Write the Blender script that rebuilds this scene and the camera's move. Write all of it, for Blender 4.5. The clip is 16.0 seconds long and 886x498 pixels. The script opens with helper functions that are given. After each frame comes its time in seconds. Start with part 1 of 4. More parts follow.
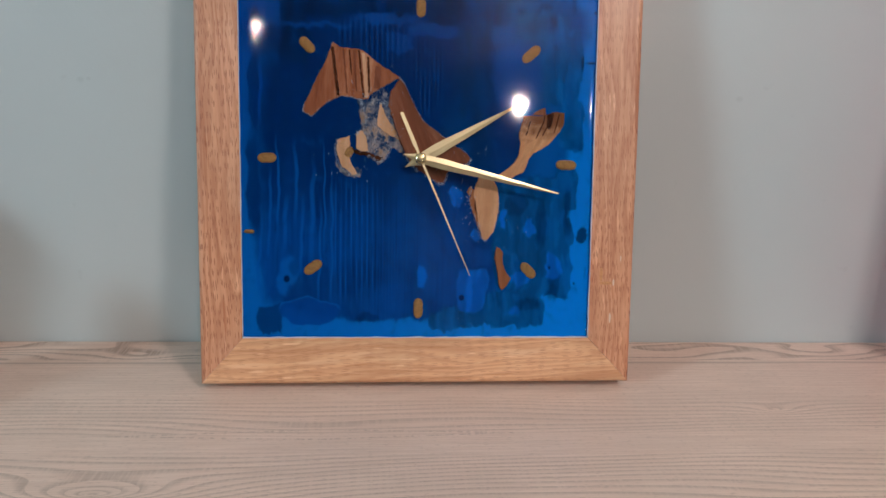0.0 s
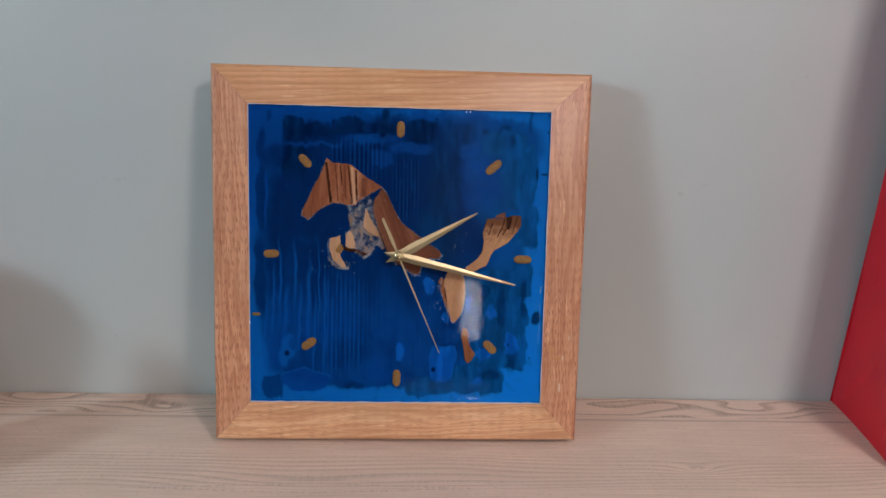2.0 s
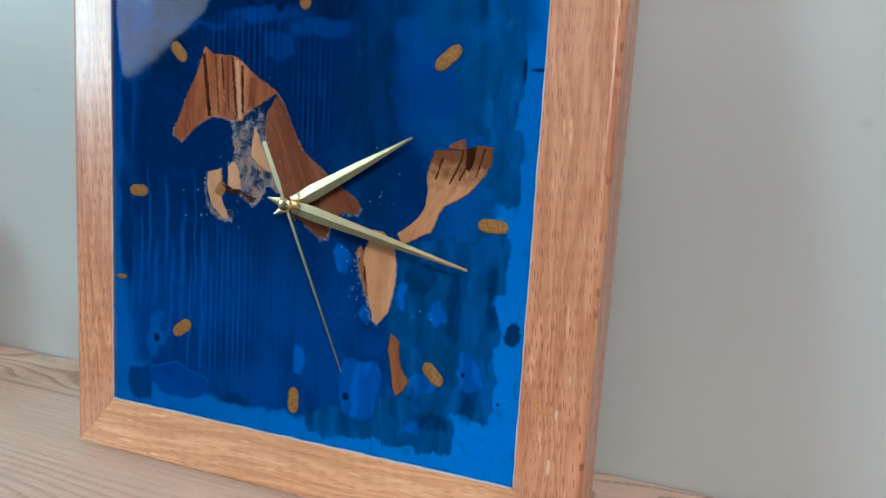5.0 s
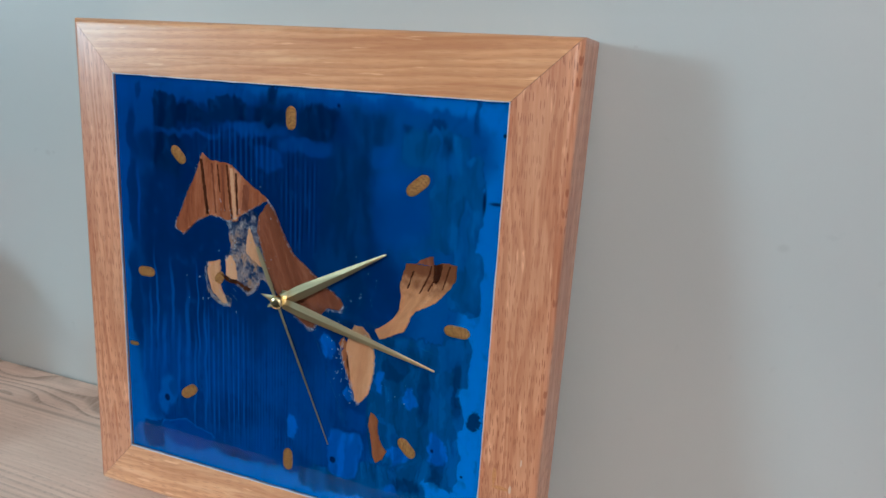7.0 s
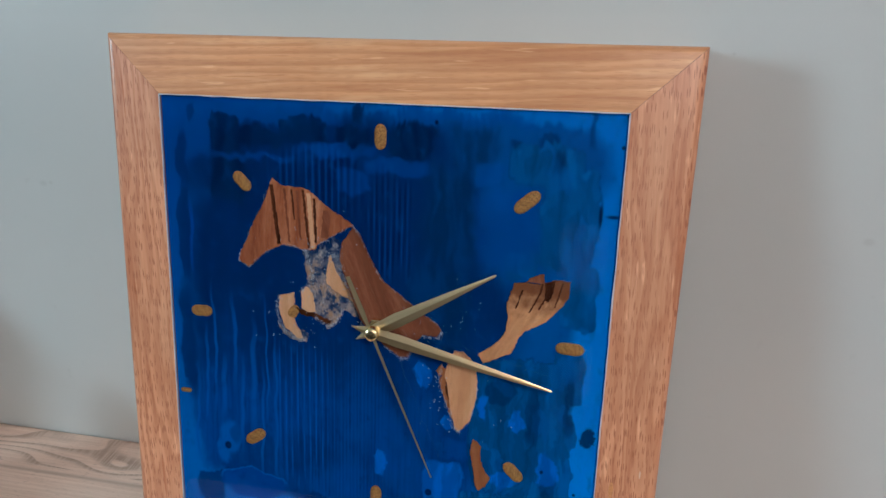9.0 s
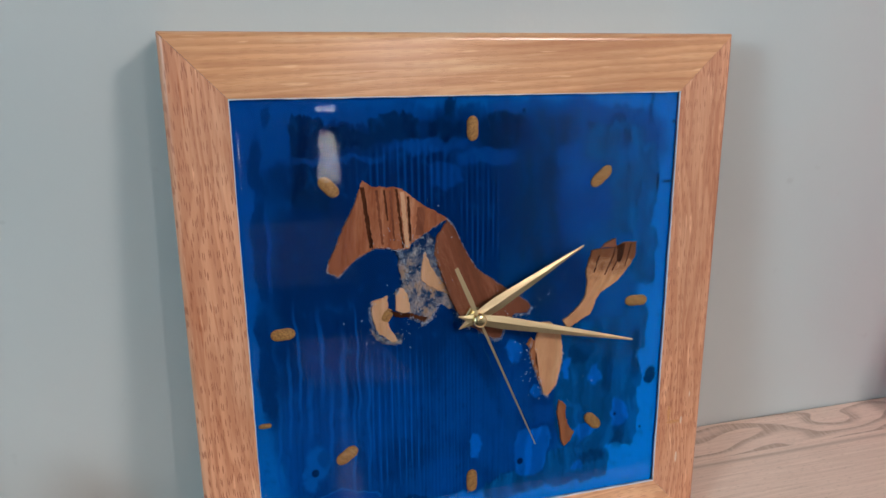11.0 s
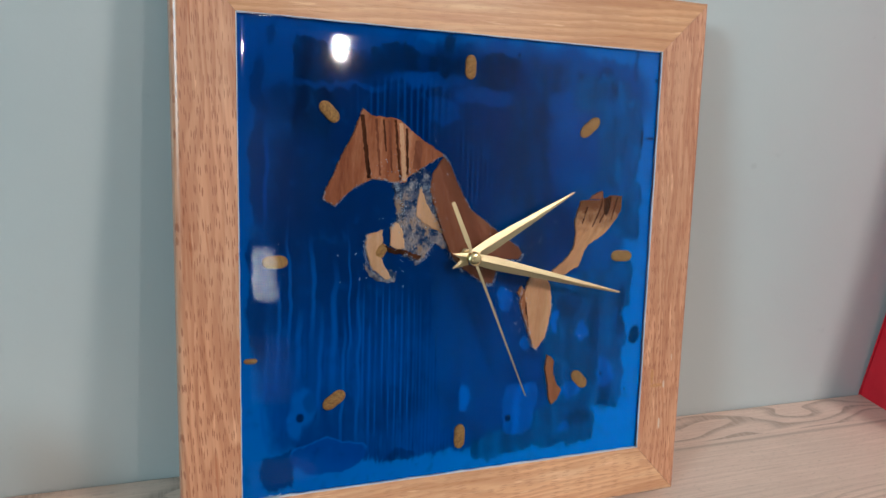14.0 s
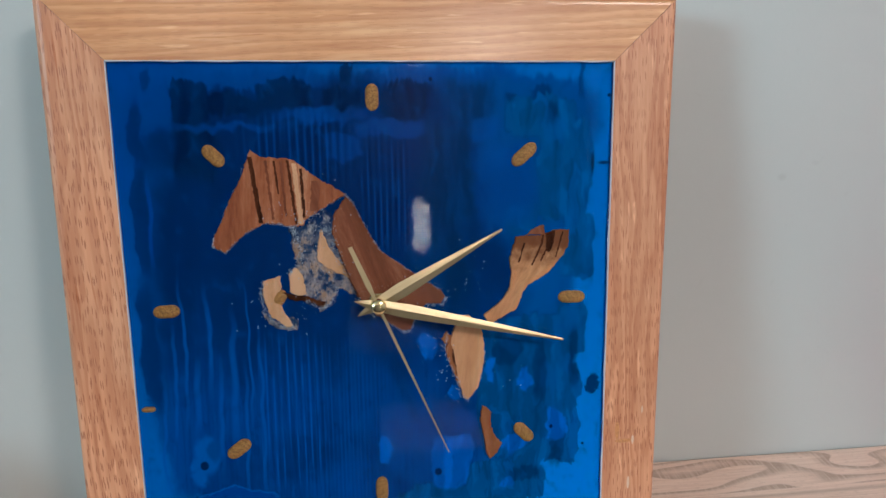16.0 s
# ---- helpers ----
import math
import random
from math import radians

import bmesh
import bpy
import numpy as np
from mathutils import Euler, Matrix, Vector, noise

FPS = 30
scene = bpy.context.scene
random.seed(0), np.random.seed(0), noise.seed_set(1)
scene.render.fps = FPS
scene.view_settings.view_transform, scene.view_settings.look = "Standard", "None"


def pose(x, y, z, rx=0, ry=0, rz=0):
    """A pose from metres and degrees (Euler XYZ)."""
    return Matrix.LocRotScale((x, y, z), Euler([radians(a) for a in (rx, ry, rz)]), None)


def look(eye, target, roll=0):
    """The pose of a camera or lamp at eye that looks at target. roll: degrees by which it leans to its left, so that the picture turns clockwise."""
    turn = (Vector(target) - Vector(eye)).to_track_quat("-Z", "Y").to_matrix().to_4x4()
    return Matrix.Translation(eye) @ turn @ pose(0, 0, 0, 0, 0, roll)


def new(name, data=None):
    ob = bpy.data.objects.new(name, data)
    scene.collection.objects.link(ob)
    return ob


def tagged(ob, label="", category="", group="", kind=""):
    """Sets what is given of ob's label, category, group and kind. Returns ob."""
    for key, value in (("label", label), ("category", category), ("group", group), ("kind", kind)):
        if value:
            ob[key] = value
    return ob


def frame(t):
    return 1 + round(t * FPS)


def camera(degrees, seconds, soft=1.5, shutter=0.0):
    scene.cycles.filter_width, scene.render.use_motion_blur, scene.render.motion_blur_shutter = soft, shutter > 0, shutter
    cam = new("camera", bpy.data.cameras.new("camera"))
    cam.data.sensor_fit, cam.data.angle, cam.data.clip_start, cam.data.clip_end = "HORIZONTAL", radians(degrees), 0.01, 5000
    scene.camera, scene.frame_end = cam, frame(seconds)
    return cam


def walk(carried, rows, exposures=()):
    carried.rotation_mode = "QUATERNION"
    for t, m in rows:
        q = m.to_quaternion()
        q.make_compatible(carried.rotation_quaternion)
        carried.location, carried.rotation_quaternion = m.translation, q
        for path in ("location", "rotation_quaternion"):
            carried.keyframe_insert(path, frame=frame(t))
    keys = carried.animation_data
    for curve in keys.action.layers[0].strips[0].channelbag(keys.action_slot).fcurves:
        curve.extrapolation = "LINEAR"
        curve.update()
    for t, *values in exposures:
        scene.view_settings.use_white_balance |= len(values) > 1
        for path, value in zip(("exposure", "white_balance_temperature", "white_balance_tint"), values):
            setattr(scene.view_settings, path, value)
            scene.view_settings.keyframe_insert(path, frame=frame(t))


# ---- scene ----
cam = camera(63.1, 16.0)
PATH = [
    (0, (-0.0409, -0.5795, 1.0725), (0.1518, 1.3448, 0.5625), 2.26),
    (0.5, (-0.0321, -0.6353, 1.1286), (0.1307, 1.2806, 0.5784), 2.12),
    (1, (-0.0469, -0.6865, 1.1717), (0.1725, 1.2201, 0.6088), 3.28),
    (1.5, (-0.0277, -0.7032, 1.2082), (0.1864, 1.2048, 0.6481), 3.18),
    (2, (-0.0074, -0.6728, 1.1937), (0.1283, 1.2490, 0.6567), 2.53),
    (2.5, (0.0663, -0.6514, 1.1945), (-0.0096, 1.2735, 0.6571), 1.60),
    (2.7, (0.0964, -0.6349, 1.1873), (-0.1339, 1.2749, 0.6402), 1.31),
    (3, (0.1001, -0.5603, 1.1405), (-0.1597, 1.3581, 0.6382), 2.73),
    (3.5, (0.1162, -0.4401, 1.1033), (-0.2781, 1.4328, 0.5229), 2.31),
    (4, (0.1890, -0.3974, 1.1053), (-0.3793, 1.4271, 0.5153), -0.39),
    (4.5, (0.2354, -0.3676, 1.1021), (-0.4907, 1.3974, 0.5043), -0.58),
    (5, (0.2405, -0.3464, 1.0958), (-0.4420, 1.4389, 0.5069), 0.29),
    (7.3, (0.2655, -0.3607, 1.2306), (-0.3713, 1.3250, 0.3630), 0.29),
    (7.5, (0.2639, -0.3640, 1.2307), (-0.3413, 1.3101, 0.3190), 0.45),
    (8, (0.2661, -0.3720, 1.2350), (-0.3535, 1.2925, 0.3155), 0.86),
    (8.5, (0.2358, -0.3754, 1.2317), (-0.3066, 1.3465, 0.3710), 0.68),
    (9, (0.1181, -0.3747, 1.2294), (-0.2194, 1.4300, 0.4363), 0.64),
    (9.5, (0.0099, -0.3913, 1.2215), (-0.0231, 1.4483, 0.4373), 2.89),
    (9.7, (-0.0073, -0.3931, 1.2197), (-0.0115, 1.4479, 0.4383), 1.78),
    (11.8, (-0.2078, -0.3710, 1.2276), (0.5804, 1.2948, 0.4504), 4.47),
    (12, (-0.2054, -0.3855, 1.2279), (0.5828, 1.2819, 0.4543), 4.18),
    (12.5, (-0.2143, -0.4058, 1.1960), (0.5843, 1.2784, 0.4710), 5.68),
    (13, (-0.2127, -0.4102, 1.1565), (0.5688, 1.2912, 0.4535), 6.90),
    (13.5, (-0.2115, -0.4050, 1.1066), (0.5523, 1.3323, 0.4755), 6.44),
    (14, (-0.1987, -0.3965, 1.1291), (0.5394, 1.3773, 0.5733), 5.86),
    (14.5, (-0.1811, -0.3925, 1.1715), (0.4959, 1.4014, 0.6025), 4.33),
    (15, (-0.1151, -0.3668, 1.1990), (0.3780, 1.4605, 0.5526), 2.21),
    (15.5, (-0.0558, -0.3489, 1.2015), (0.3098, 1.5013, 0.5357), 2.86),
    (16, (-0.0259, -0.3857, 1.1747), (0.2609, 1.4755, 0.5011), 1.43),
]
walk(cam, [(t, look(eye, target, roll)) for t, eye, target, roll in PATH],
     [(0, -0.19, 6500, 11), (1, -0.33, 6550, 13), (2, -0.3, 6600, 15), (3.0, -0.42, 6600, 14), (3.5, -0.1, 6350, 9), (4, 0.02, 6250, 7), (5, 0.06, 6150, 5),
      (7.5, -0.08, 6200, 8), (9, -0.14, 6350, 10), (9.7, -0.1, 6400, 11), (12, -0.05, 6450, 10), (13.5, -0.02, 6350, 6), (14.5, -0.08, 6350, 7),
      (15, -0.12, 6500, 11), (15.5, 0.0, 6450, 10), (16, 0.02, 6350, 8)])

# ---- light ----
world = bpy.data.worlds.new("overcast daylight")
scene.world = world
world.use_nodes = True
sky = world.node_tree.nodes.new("ShaderNodeTexSky")
sky.sky_type, sky.sun_disc, sky.sun_elevation, sky.sun_rotation = "NISHITA", False, radians(35), radians(200)
world.node_tree.links.new(sky.outputs[0], world.node_tree.nodes["Background"].inputs[0])
world.node_tree.nodes["Background"].inputs[1].default_value = 0.12


def area_lamp(name, m, shape, size, size_y, watts, colour):
    data = bpy.data.lights.new(name, "AREA")
    data.shape, data.size, data.size_y, data.energy, data.color = shape, size, size_y, watts, colour
    ob = new(name, data)
    ob.matrix_world = m
    return ob


# daylight in the window openings: the bright west casement, a weak lamp added beside it for the pale reflection, the
# narrow south one
area_lamp("window_daylight", look((-2.50, -1.70, 1.82), (0.0, -1.70, 1.82)), "RECTANGLE", 0.70, 0.66, 67.0, (0.62, 0.88, 1.0))
area_lamp("window_daylight", look((-2.50, -2.50, 1.82), (0.0, -2.50, 1.82)), "RECTANGLE", 0.70, 0.66, 6.5, (0.74, 0.91, 1.0))
area_lamp("window_daylight", look((0.75, -6.45, 1.17), (0.75, 0.0, 1.17)), "RECTANGLE", 0.16, 0.34, 2.2, (0.90, 0.96, 1.0))
# globe bulbs under the ceiling: place, watts, radius; the third is unseen, added to brighten the right
BULBS = ((0.95, -4.25, 2.25, 76.0, 0.030), (-0.71, -3.30, 2.25, 12.0, 0.030), (0.88, -1.60, 2.25, 72.0, 0.16))
for x, y, z, watts, radius in BULBS:
    data = bpy.data.lights.new("ceiling_lamp", "POINT")
    data.shadow_soft_size, data.energy, data.color = radius, watts, (1.0, 0.86, 0.82)
    new("ceiling_lamp", data).location = (x, y, z)

# ---- shared sizes ----
SHELF_Z = 0.7895          # top of the shelf
WALL_Y = 0.1159           # face of the wall behind it
LEAN = -9.874             # the clock leans back against the wall
DEPTH = 0.0495            # depth of the clock's case
# corners of the frame on its face, outer and inner: top left, top right, bottom right, bottom left
OUTER = ((-0.1880, 0.3775), (0.1918, 0.3785), (0.1895, -0.0036), (-0.1856, -0.0022))
INNER = ((-0.1514, 0.3393), (0.1510, 0.3395), (0.1504, 0.0370), (-0.1498, 0.0384))


# ---- node helpers ----
def material(name):
    m = bpy.data.materials.new(name)
    m.use_nodes = True
    nt = m.node_tree
    return m, nt, nt.nodes["Principled BSDF"]


def node(nt, kind, ins=None, **props):
    n = nt.nodes.new(kind)
    for key, value in props.items():
        setattr(n, key, value)
    for key, value in (ins or {}).items():
        if isinstance(value, bpy.types.NodeSocket):
            nt.links.new(value, n.inputs[key])
        else:
            n.inputs[key].default_value = value
    return n


def calc(nt, op, a, b=0.0, c=0.0, clamp=False):
    return node(nt, "ShaderNodeMath", {0: a, 1: b, 2: c}, operation=op, use_clamp=clamp).outputs[0]


def vec(nt, op, a, b=(0, 0, 0)):
    n = node(nt, "ShaderNodeVectorMath", {0: a, 1: b}, operation=op)
    return n.outputs["Value"] if op in ("LENGTH", "DOT_PRODUCT", "DISTANCE") else n.outputs[0]


def fade(nt, value, lo, hi, to_lo=0.0, to_hi=1.0):
    return node(nt, "ShaderNodeMapRange", {0: value, 1: lo, 2: hi, 3: to_lo, 4: to_hi},
                interpolation_type="SMOOTHSTEP").outputs[0]


def mix(nt, fac, a, b, blend="MIX"):
    n = nt.nodes.new("ShaderNodeMix")
    n.data_type, n.blend_type = "RGBA", blend
    for key, value in ((0, fac), (6, a), (7, b)):
        if isinstance(value, bpy.types.NodeSocket):
            nt.links.new(value, n.inputs[key])
        else:
            n.inputs[key].default_value = (*value, 1) if key > 0 and len(value) == 3 else value
    return n.outputs[2]


def noise_tex(nt, at, scale, detail=3.0, rough=0.5, distort=0.0):
    return node(nt, "ShaderNodeTexNoise", {"Vector": at, "Scale": scale, "Detail": detail, "Roughness": rough,
                                           "Distortion": distort}).outputs[0]


def ramp(nt, value, stops):
    n = node(nt, "ShaderNodeValToRGB", {0: value})
    e = n.color_ramp.elements
    while len(e) < len(stops):
        e.new(0.5)
    for el, (pos, col) in zip(e, stops):
        el.position, el.color = pos, (*col, 1)
    return n.outputs[0]


def object_at(nt):
    return node(nt, "ShaderNodeTexCoord").outputs["Object"]


def stretch(nt, at, s, shift=(0, 0, 0)):
    return node(nt, "ShaderNodeMapping", {"Vector": at, "Scale": s, "Location": shift}).outputs[0]


def bump(nt, b, height, strength, distance, under=None):
    ins = {"Height": height, "Strength": strength, "Distance": distance}
    if under is not None:
        ins["Normal"] = under
    n = node(nt, "ShaderNodeBump", ins).outputs[0]
    nt.links.new(n, b.inputs["Normal"])
    return n


def feed(nt, b, **ins):
    for key, value in ins.items():
        key = key.replace("_", " ").title() if key not in ("IOR",) else key
        if isinstance(value, bpy.types.NodeSocket):
            nt.links.new(value, b.inputs[key])
        else:
            b.inputs[key].default_value = (*value, 1) if isinstance(value, tuple) and len(value) == 3 else value


# ---- materials ----
def wall_paint(name, colour, marks=()):
    m, nt, b = material(name)
    at = object_at(nt)
    blotch = noise_tex(nt, at, 2.2, 3)
    speck = noise_tex(nt, at, 60, 4)
    col = mix(nt, fade(nt, blotch, 0.3, 0.7), tuple(c * 0.96 for c in colour), tuple(c * 1.03 for c in colour))
    hue = noise_tex(nt, stretch(nt, at, (5, 5, 2.2), (1, 0, 4)), 1.0, 2)
    col = mix(nt, fade(nt, hue, 0.35, 0.65, 0.0, 0.5), col, (colour[0] * 1.04, colour[1] * 0.985, colour[2] * 0.97))
    col = mix(nt, calc(nt, "MULTIPLY", fade(nt, speck, 0.66, 0.75), 0.25), col, tuple(c * 0.8 for c in colour))
    for x, z, size in marks:
        col = mix(nt, calc(nt, "MULTIPLY", blob(nt, at, x, z, size, size * 0.75, 0.6), 0.17), col, tuple(c * 0.45 for c in colour))
    feed(nt, b, base_color=col, roughness=0.40)
    b.inputs["Specular IOR Level"].default_value = 0.95
    bump(nt, b, noise_tex(nt, at, 350, 2), 0.12, 0.0006)
    return m


def laminate():
    """Pale limed ash decor: growth lines drawn as the contours of a slow field, bent round two knots."""
    m, nt, b = material("pale ash laminate")
    at = object_at(nt)
    xyz = node(nt, "ShaderNodeSeparateXYZ", {0: at})
    x, y = xyz.outputs[0], xyz.outputs[1]
    strip = fade(nt, y, 0.0665, 0.0675)
    slow = noise_tex(nt, stretch(nt, at, (2.6, 11, 0), (3.1, 0.4, 0)), 1.0, 1.5, 0.45)
    back = noise_tex(nt, stretch(nt, at, (7.0, 20, 0), (1.2, 7.7, 0)), 1.0, 1.0, 0.4)
    field = calc(nt, "ADD", calc(nt, "MULTIPLY", y, 165.0), calc(nt, "MULTIPLY", slow, 7.0))
    for kx, ky, rx, ry, amp in ((-0.2207, -0.1481, 0.075, 0.022, 9.0), (0.3095, -0.0393, 0.030, 0.012, 3.2),
                                (-0.0873, -0.0628, 0.15, 0.012, 1.6), (0.5259, -0.1635, 0.12, 0.03, 3.5), (-0.5998, 0.0002, 0.1, 0.03, 3.0)):
        near = vec(nt, "LENGTH", vec(nt, "MULTIPLY", vec(nt, "SUBTRACT", at, (kx, ky, 0)), (1 / rx, 1 / ry, 0)))
        hill = calc(nt, "MULTIPLY", calc(nt, "POWER", 2.718, calc(nt, "MULTIPLY", near, -1.25)), amp)
        field = calc(nt, "ADD", field, hill)
    field_back = calc(nt, "ADD", calc(nt, "MULTIPLY", y, 55.0), calc(nt, "MULTIPLY", back, 8.0))
    field = calc(nt, "ADD", calc(nt, "MULTIPLY", field, calc(nt, "SUBTRACT", 1.0, strip)), calc(nt, "MULTIPLY", field_back, strip))
    tooth = calc(nt, "FRACT", field)
    line = calc(nt, "MULTIPLY", fade(nt, tooth, 0.42, 0.88), fade(nt, tooth, 1.0, 0.93))
    sway = calc(nt, "ADD", y, calc(nt, "MULTIPLY", noise_tex(nt, stretch(nt, at, (1.6, 5, 0), (5.0, 2.2, 0)), 1.0, 2.0), 0.05))
    near_band = fade(nt, sway, -0.071, -0.088)
    mid_band = calc(nt, "MULTIPLY", fade(nt, sway, -0.054, -0.042), fade(nt, sway, 0.017, -0.001))
    bands = calc(nt, "MAXIMUM", near_band, calc(nt, "MULTIPLY", mid_band, 0.75))
    fibre = noise_tex(nt, stretch(nt, at, (14, 420, 0)), 1.0, 4, 0.65)
    ticks = noise_tex(nt, stretch(nt, at, (160, 620, 0)), 1.0, 2, 0.5)
    across = noise_tex(nt, stretch(nt, at, (420, 25, 0)), 1.0, 2, 0.5)
    strength = calc(nt, "MULTIPLY", line, fade(nt, bands, 0.0, 1.0, 0.08, 0.46))
    spear_at = vec(nt, "MULTIPLY", vec(nt, "SUBTRACT", at, (-0.0822, -0.0739, 0)), (1 / 0.17, 1 / 0.0085, 0))
    sx, sy = (node(nt, "ShaderNodeSeparateXYZ", {0: spear_at}).outputs[k] for k in (0, 1))
    taper = calc(nt, "ADD", calc(nt, "ABSOLUTE", sy), calc(nt, "MULTIPLY", calc(nt, "ABSOLUTE", sx), 1.0))
    hatch = noise_tex(nt, stretch(nt, at, (260, 60, 0), (1.0, 3.0, 0)), 1.0, 2, 0.5)
    spear = calc(nt, "MULTIPLY", calc(nt, "MULTIPLY", fade(nt, taper, 0.70, 0.86), fade(nt, taper, 1.05, 0.92)), fade(nt, hatch, 0.40, 0.60))
    strength = calc(nt, "MAXIMUM", strength, calc(nt, "MULTIPLY", spear, 0.5))
    strength = calc(nt, "MAXIMUM", strength, calc(nt, "MULTIPLY", calc(nt, "MULTIPLY", line, strip), 0.75))
    strength = calc(nt, "MULTIPLY", strength, fade(nt, across, 0.35, 0.6, 0.55, 1.0))
    col = mix(nt, fade(nt, fibre, 0.3, 0.7), (0.72, 0.545, 0.440), (0.81, 0.64, 0.53))
    col = mix(nt, strength, col, (0.31, 0.215, 0.16))
    col = mix(nt, calc(nt, "MULTIPLY", fade(nt, ticks, 0.58, 0.72), 0.34), col, (0.36, 0.26, 0.20))
    grainy = noise_tex(nt, stretch(nt, at, (7, 900, 0), (4.0, 1.0, 0)), 1.0, 3, 0.6)
    col = mix(nt, calc(nt, "MULTIPLY", fade(nt, grainy, 0.52, 0.72), 0.30), col, (0.40, 0.29, 0.225))
    patchy = noise_tex(nt, stretch(nt, at, (9, 30, 0), (2.0, 6.0, 0)), 1.0, 2, 0.5)
    col = mix(nt, fade(nt, patchy, 0.35, 0.65, 0.0, 0.22), col, (0.55, 0.43, 0.35))
    edge = calc(nt, "MULTIPLY", fade(nt, y, 0.0570, 0.0605), fade(nt, y, 0.0640, 0.0608))
    col = mix(nt, calc(nt, "MULTIPLY", edge, 0.45), col, (0.28, 0.20, 0.15))
    feed(nt, b, base_color=col, roughness=0.48)
    b.inputs["Specular IOR Level"].default_value = 0.35
    h = calc(nt, "ADD", calc(nt, "MULTIPLY", fibre, 0.5), calc(nt, "MULTIPLY", strength, -0.6))
    bump(nt, b, h, 0.25, 0.0006)
    return m


def oak(name, base, deep, light, pore, rings=120.0, bend=9.0, flame=0.66):
    """Varnished oak: broad pale and brown streaks, fine fibre and clusters of short dark pores along each rail."""
    m, nt, b = material(name)
    at = object_at(nt)
    own = node(nt, "ShaderNodeObjectInfo").outputs["Random"]
    shifted = vec(nt, "ADD", at, node(nt, "ShaderNodeCombineXYZ", {0: calc(nt, "MULTIPLY", own, 7.0), 2: calc(nt, "MULTIPLY", own, 3.0)}).outputs[0])
    shifted = node(nt, "ShaderNodeMapping", {"Vector": shifted, "Rotation": (0, radians(2.2), 0)}).outputs[0]
    warp = noise_tex(nt, stretch(nt, shifted, (5, 40, 40)), 1.0, 2.5)
    z = node(nt, "ShaderNodeSeparateXYZ", {0: shifted}).outputs[2]
    field = calc(nt, "ADD", calc(nt, "MULTIPLY", z, rings), calc(nt, "MULTIPLY", warp, bend))
    tooth = calc(nt, "FRACT", field)
    late = calc(nt, "MULTIPLY", fade(nt, tooth, 0.1, 0.75), fade(nt, tooth, 1.0, 0.82))
    fine = noise_tex(nt, stretch(nt, shifted, (45, 650, 650)), 1.0, 3, 0.6)
    longer = noise_tex(nt, stretch(nt, shifted, (48, 800, 800), (3, 0, 5)), 1.0, 2, 0.5)
    streak = noise_tex(nt, stretch(nt, shifted, (7.0, 85, 85)), 1.0, 4, 0.62)
    cloudy = noise_tex(nt, stretch(nt, shifted, (9, 22, 22), (1, 0, 2)), 1.0, 2, 0.5)
    flake = noise_tex(nt, stretch(nt, shifted, (30, 260, 260), (6, 0, 1)), 1.0, 2, 0.5)
    col = mix(nt, fade(nt, cloudy, 0.35, 0.65), tuple(c * 0.90 for c in base), tuple(c * 1.08 for c in base))
    col = mix(nt, fade(nt, fine, 0.35, 0.75, 0.0, 0.30), col, light)
    col = mix(nt, calc(nt, "MULTIPLY", late, 0.44), col, deep)
    col = mix(nt, calc(nt, "MULTIPLY", fade(nt, streak, 0.51, 0.66), flame), col, deep)
    col = mix(nt, calc(nt, "MULTIPLY", fade(nt, streak, 0.46, 0.30), 0.55), col, light)
    col = mix(nt, calc(nt, "MULTIPLY", fade(nt, noise_tex(nt, stretch(nt, shifted, (14, 300, 300), (2, 0, 9)), 1.0, 2, 0.5), 0.66, 0.72), flame), col, (deep[0] * 1.05, deep[1] * 0.95, deep[2] * 0.8))
    col = mix(nt, calc(nt, "MULTIPLY", fade(nt, flake, 0.64, 0.72), 0.55), col, tuple(min(1.0, c * 1.12) for c in light))
    px, py, pz = (node(nt, "ShaderNodeSeparateXYZ", {0: shifted}).outputs[k] for k in (0, 1, 2))
    flat = node(nt, "ShaderNodeCombineXYZ", {0: calc(nt, "MULTIPLY", px, 92.0), 1: calc(nt, "MULTIPLY", calc(nt, "ADD", pz, calc(nt, "MULTIPLY", py, 0.8)), 980.0)}).outputs[0]
    cells = node(nt, "ShaderNodeTexVoronoi", {"Vector": flat, "Scale": 1.0}, voronoi_dimensions="2D")
    kept = fade(nt, node(nt, "ShaderNodeSeparateXYZ", {0: cells.outputs["Color"]}).outputs[0], 0.46, 0.54)
    dash = calc(nt, "MULTIPLY", fade(nt, cells.outputs["Distance"], 0.33, 0.18), kept)
    dash = calc(nt, "MULTIPLY", dash, fade(nt, cloudy, 0.30, 0.55, 0.45, 1.0))
    dash = calc(nt, "MAXIMUM", dash, calc(nt, "MULTIPLY", fade(nt, longer, 0.60, 0.65), fade(nt, late, 0.1, 0.6, 0.0, 0.5)))
    col = mix(nt, calc(nt, "MULTIPLY", dash, pore), col, (deep[0] * 0.68, deep[1] * 0.54, deep[2] * 0.50))
    feed(nt, b, base_color=col, roughness=fade(nt, fine, 0.2, 0.8, 0.34, 0.52))
    b.inputs["Coat Weight"].default_value = 0.6
    b.inputs["Coat Roughness"].default_value = 0.24
    b.inputs["Specular IOR Level"].default_value = 0.35
    h = calc(nt, "SUBTRACT", calc(nt, "MULTIPLY", fine, 0.4), calc(nt, "MULTIPLY", dash, 0.9))
    h = calc(nt, "ADD", h, calc(nt, "MULTIPLY", noise_tex(nt, stretch(nt, shifted, (18, 90, 90)), 1.0, 2), 0.6))
    bump(nt, b, h, 0.32, 0.0007)
    return m


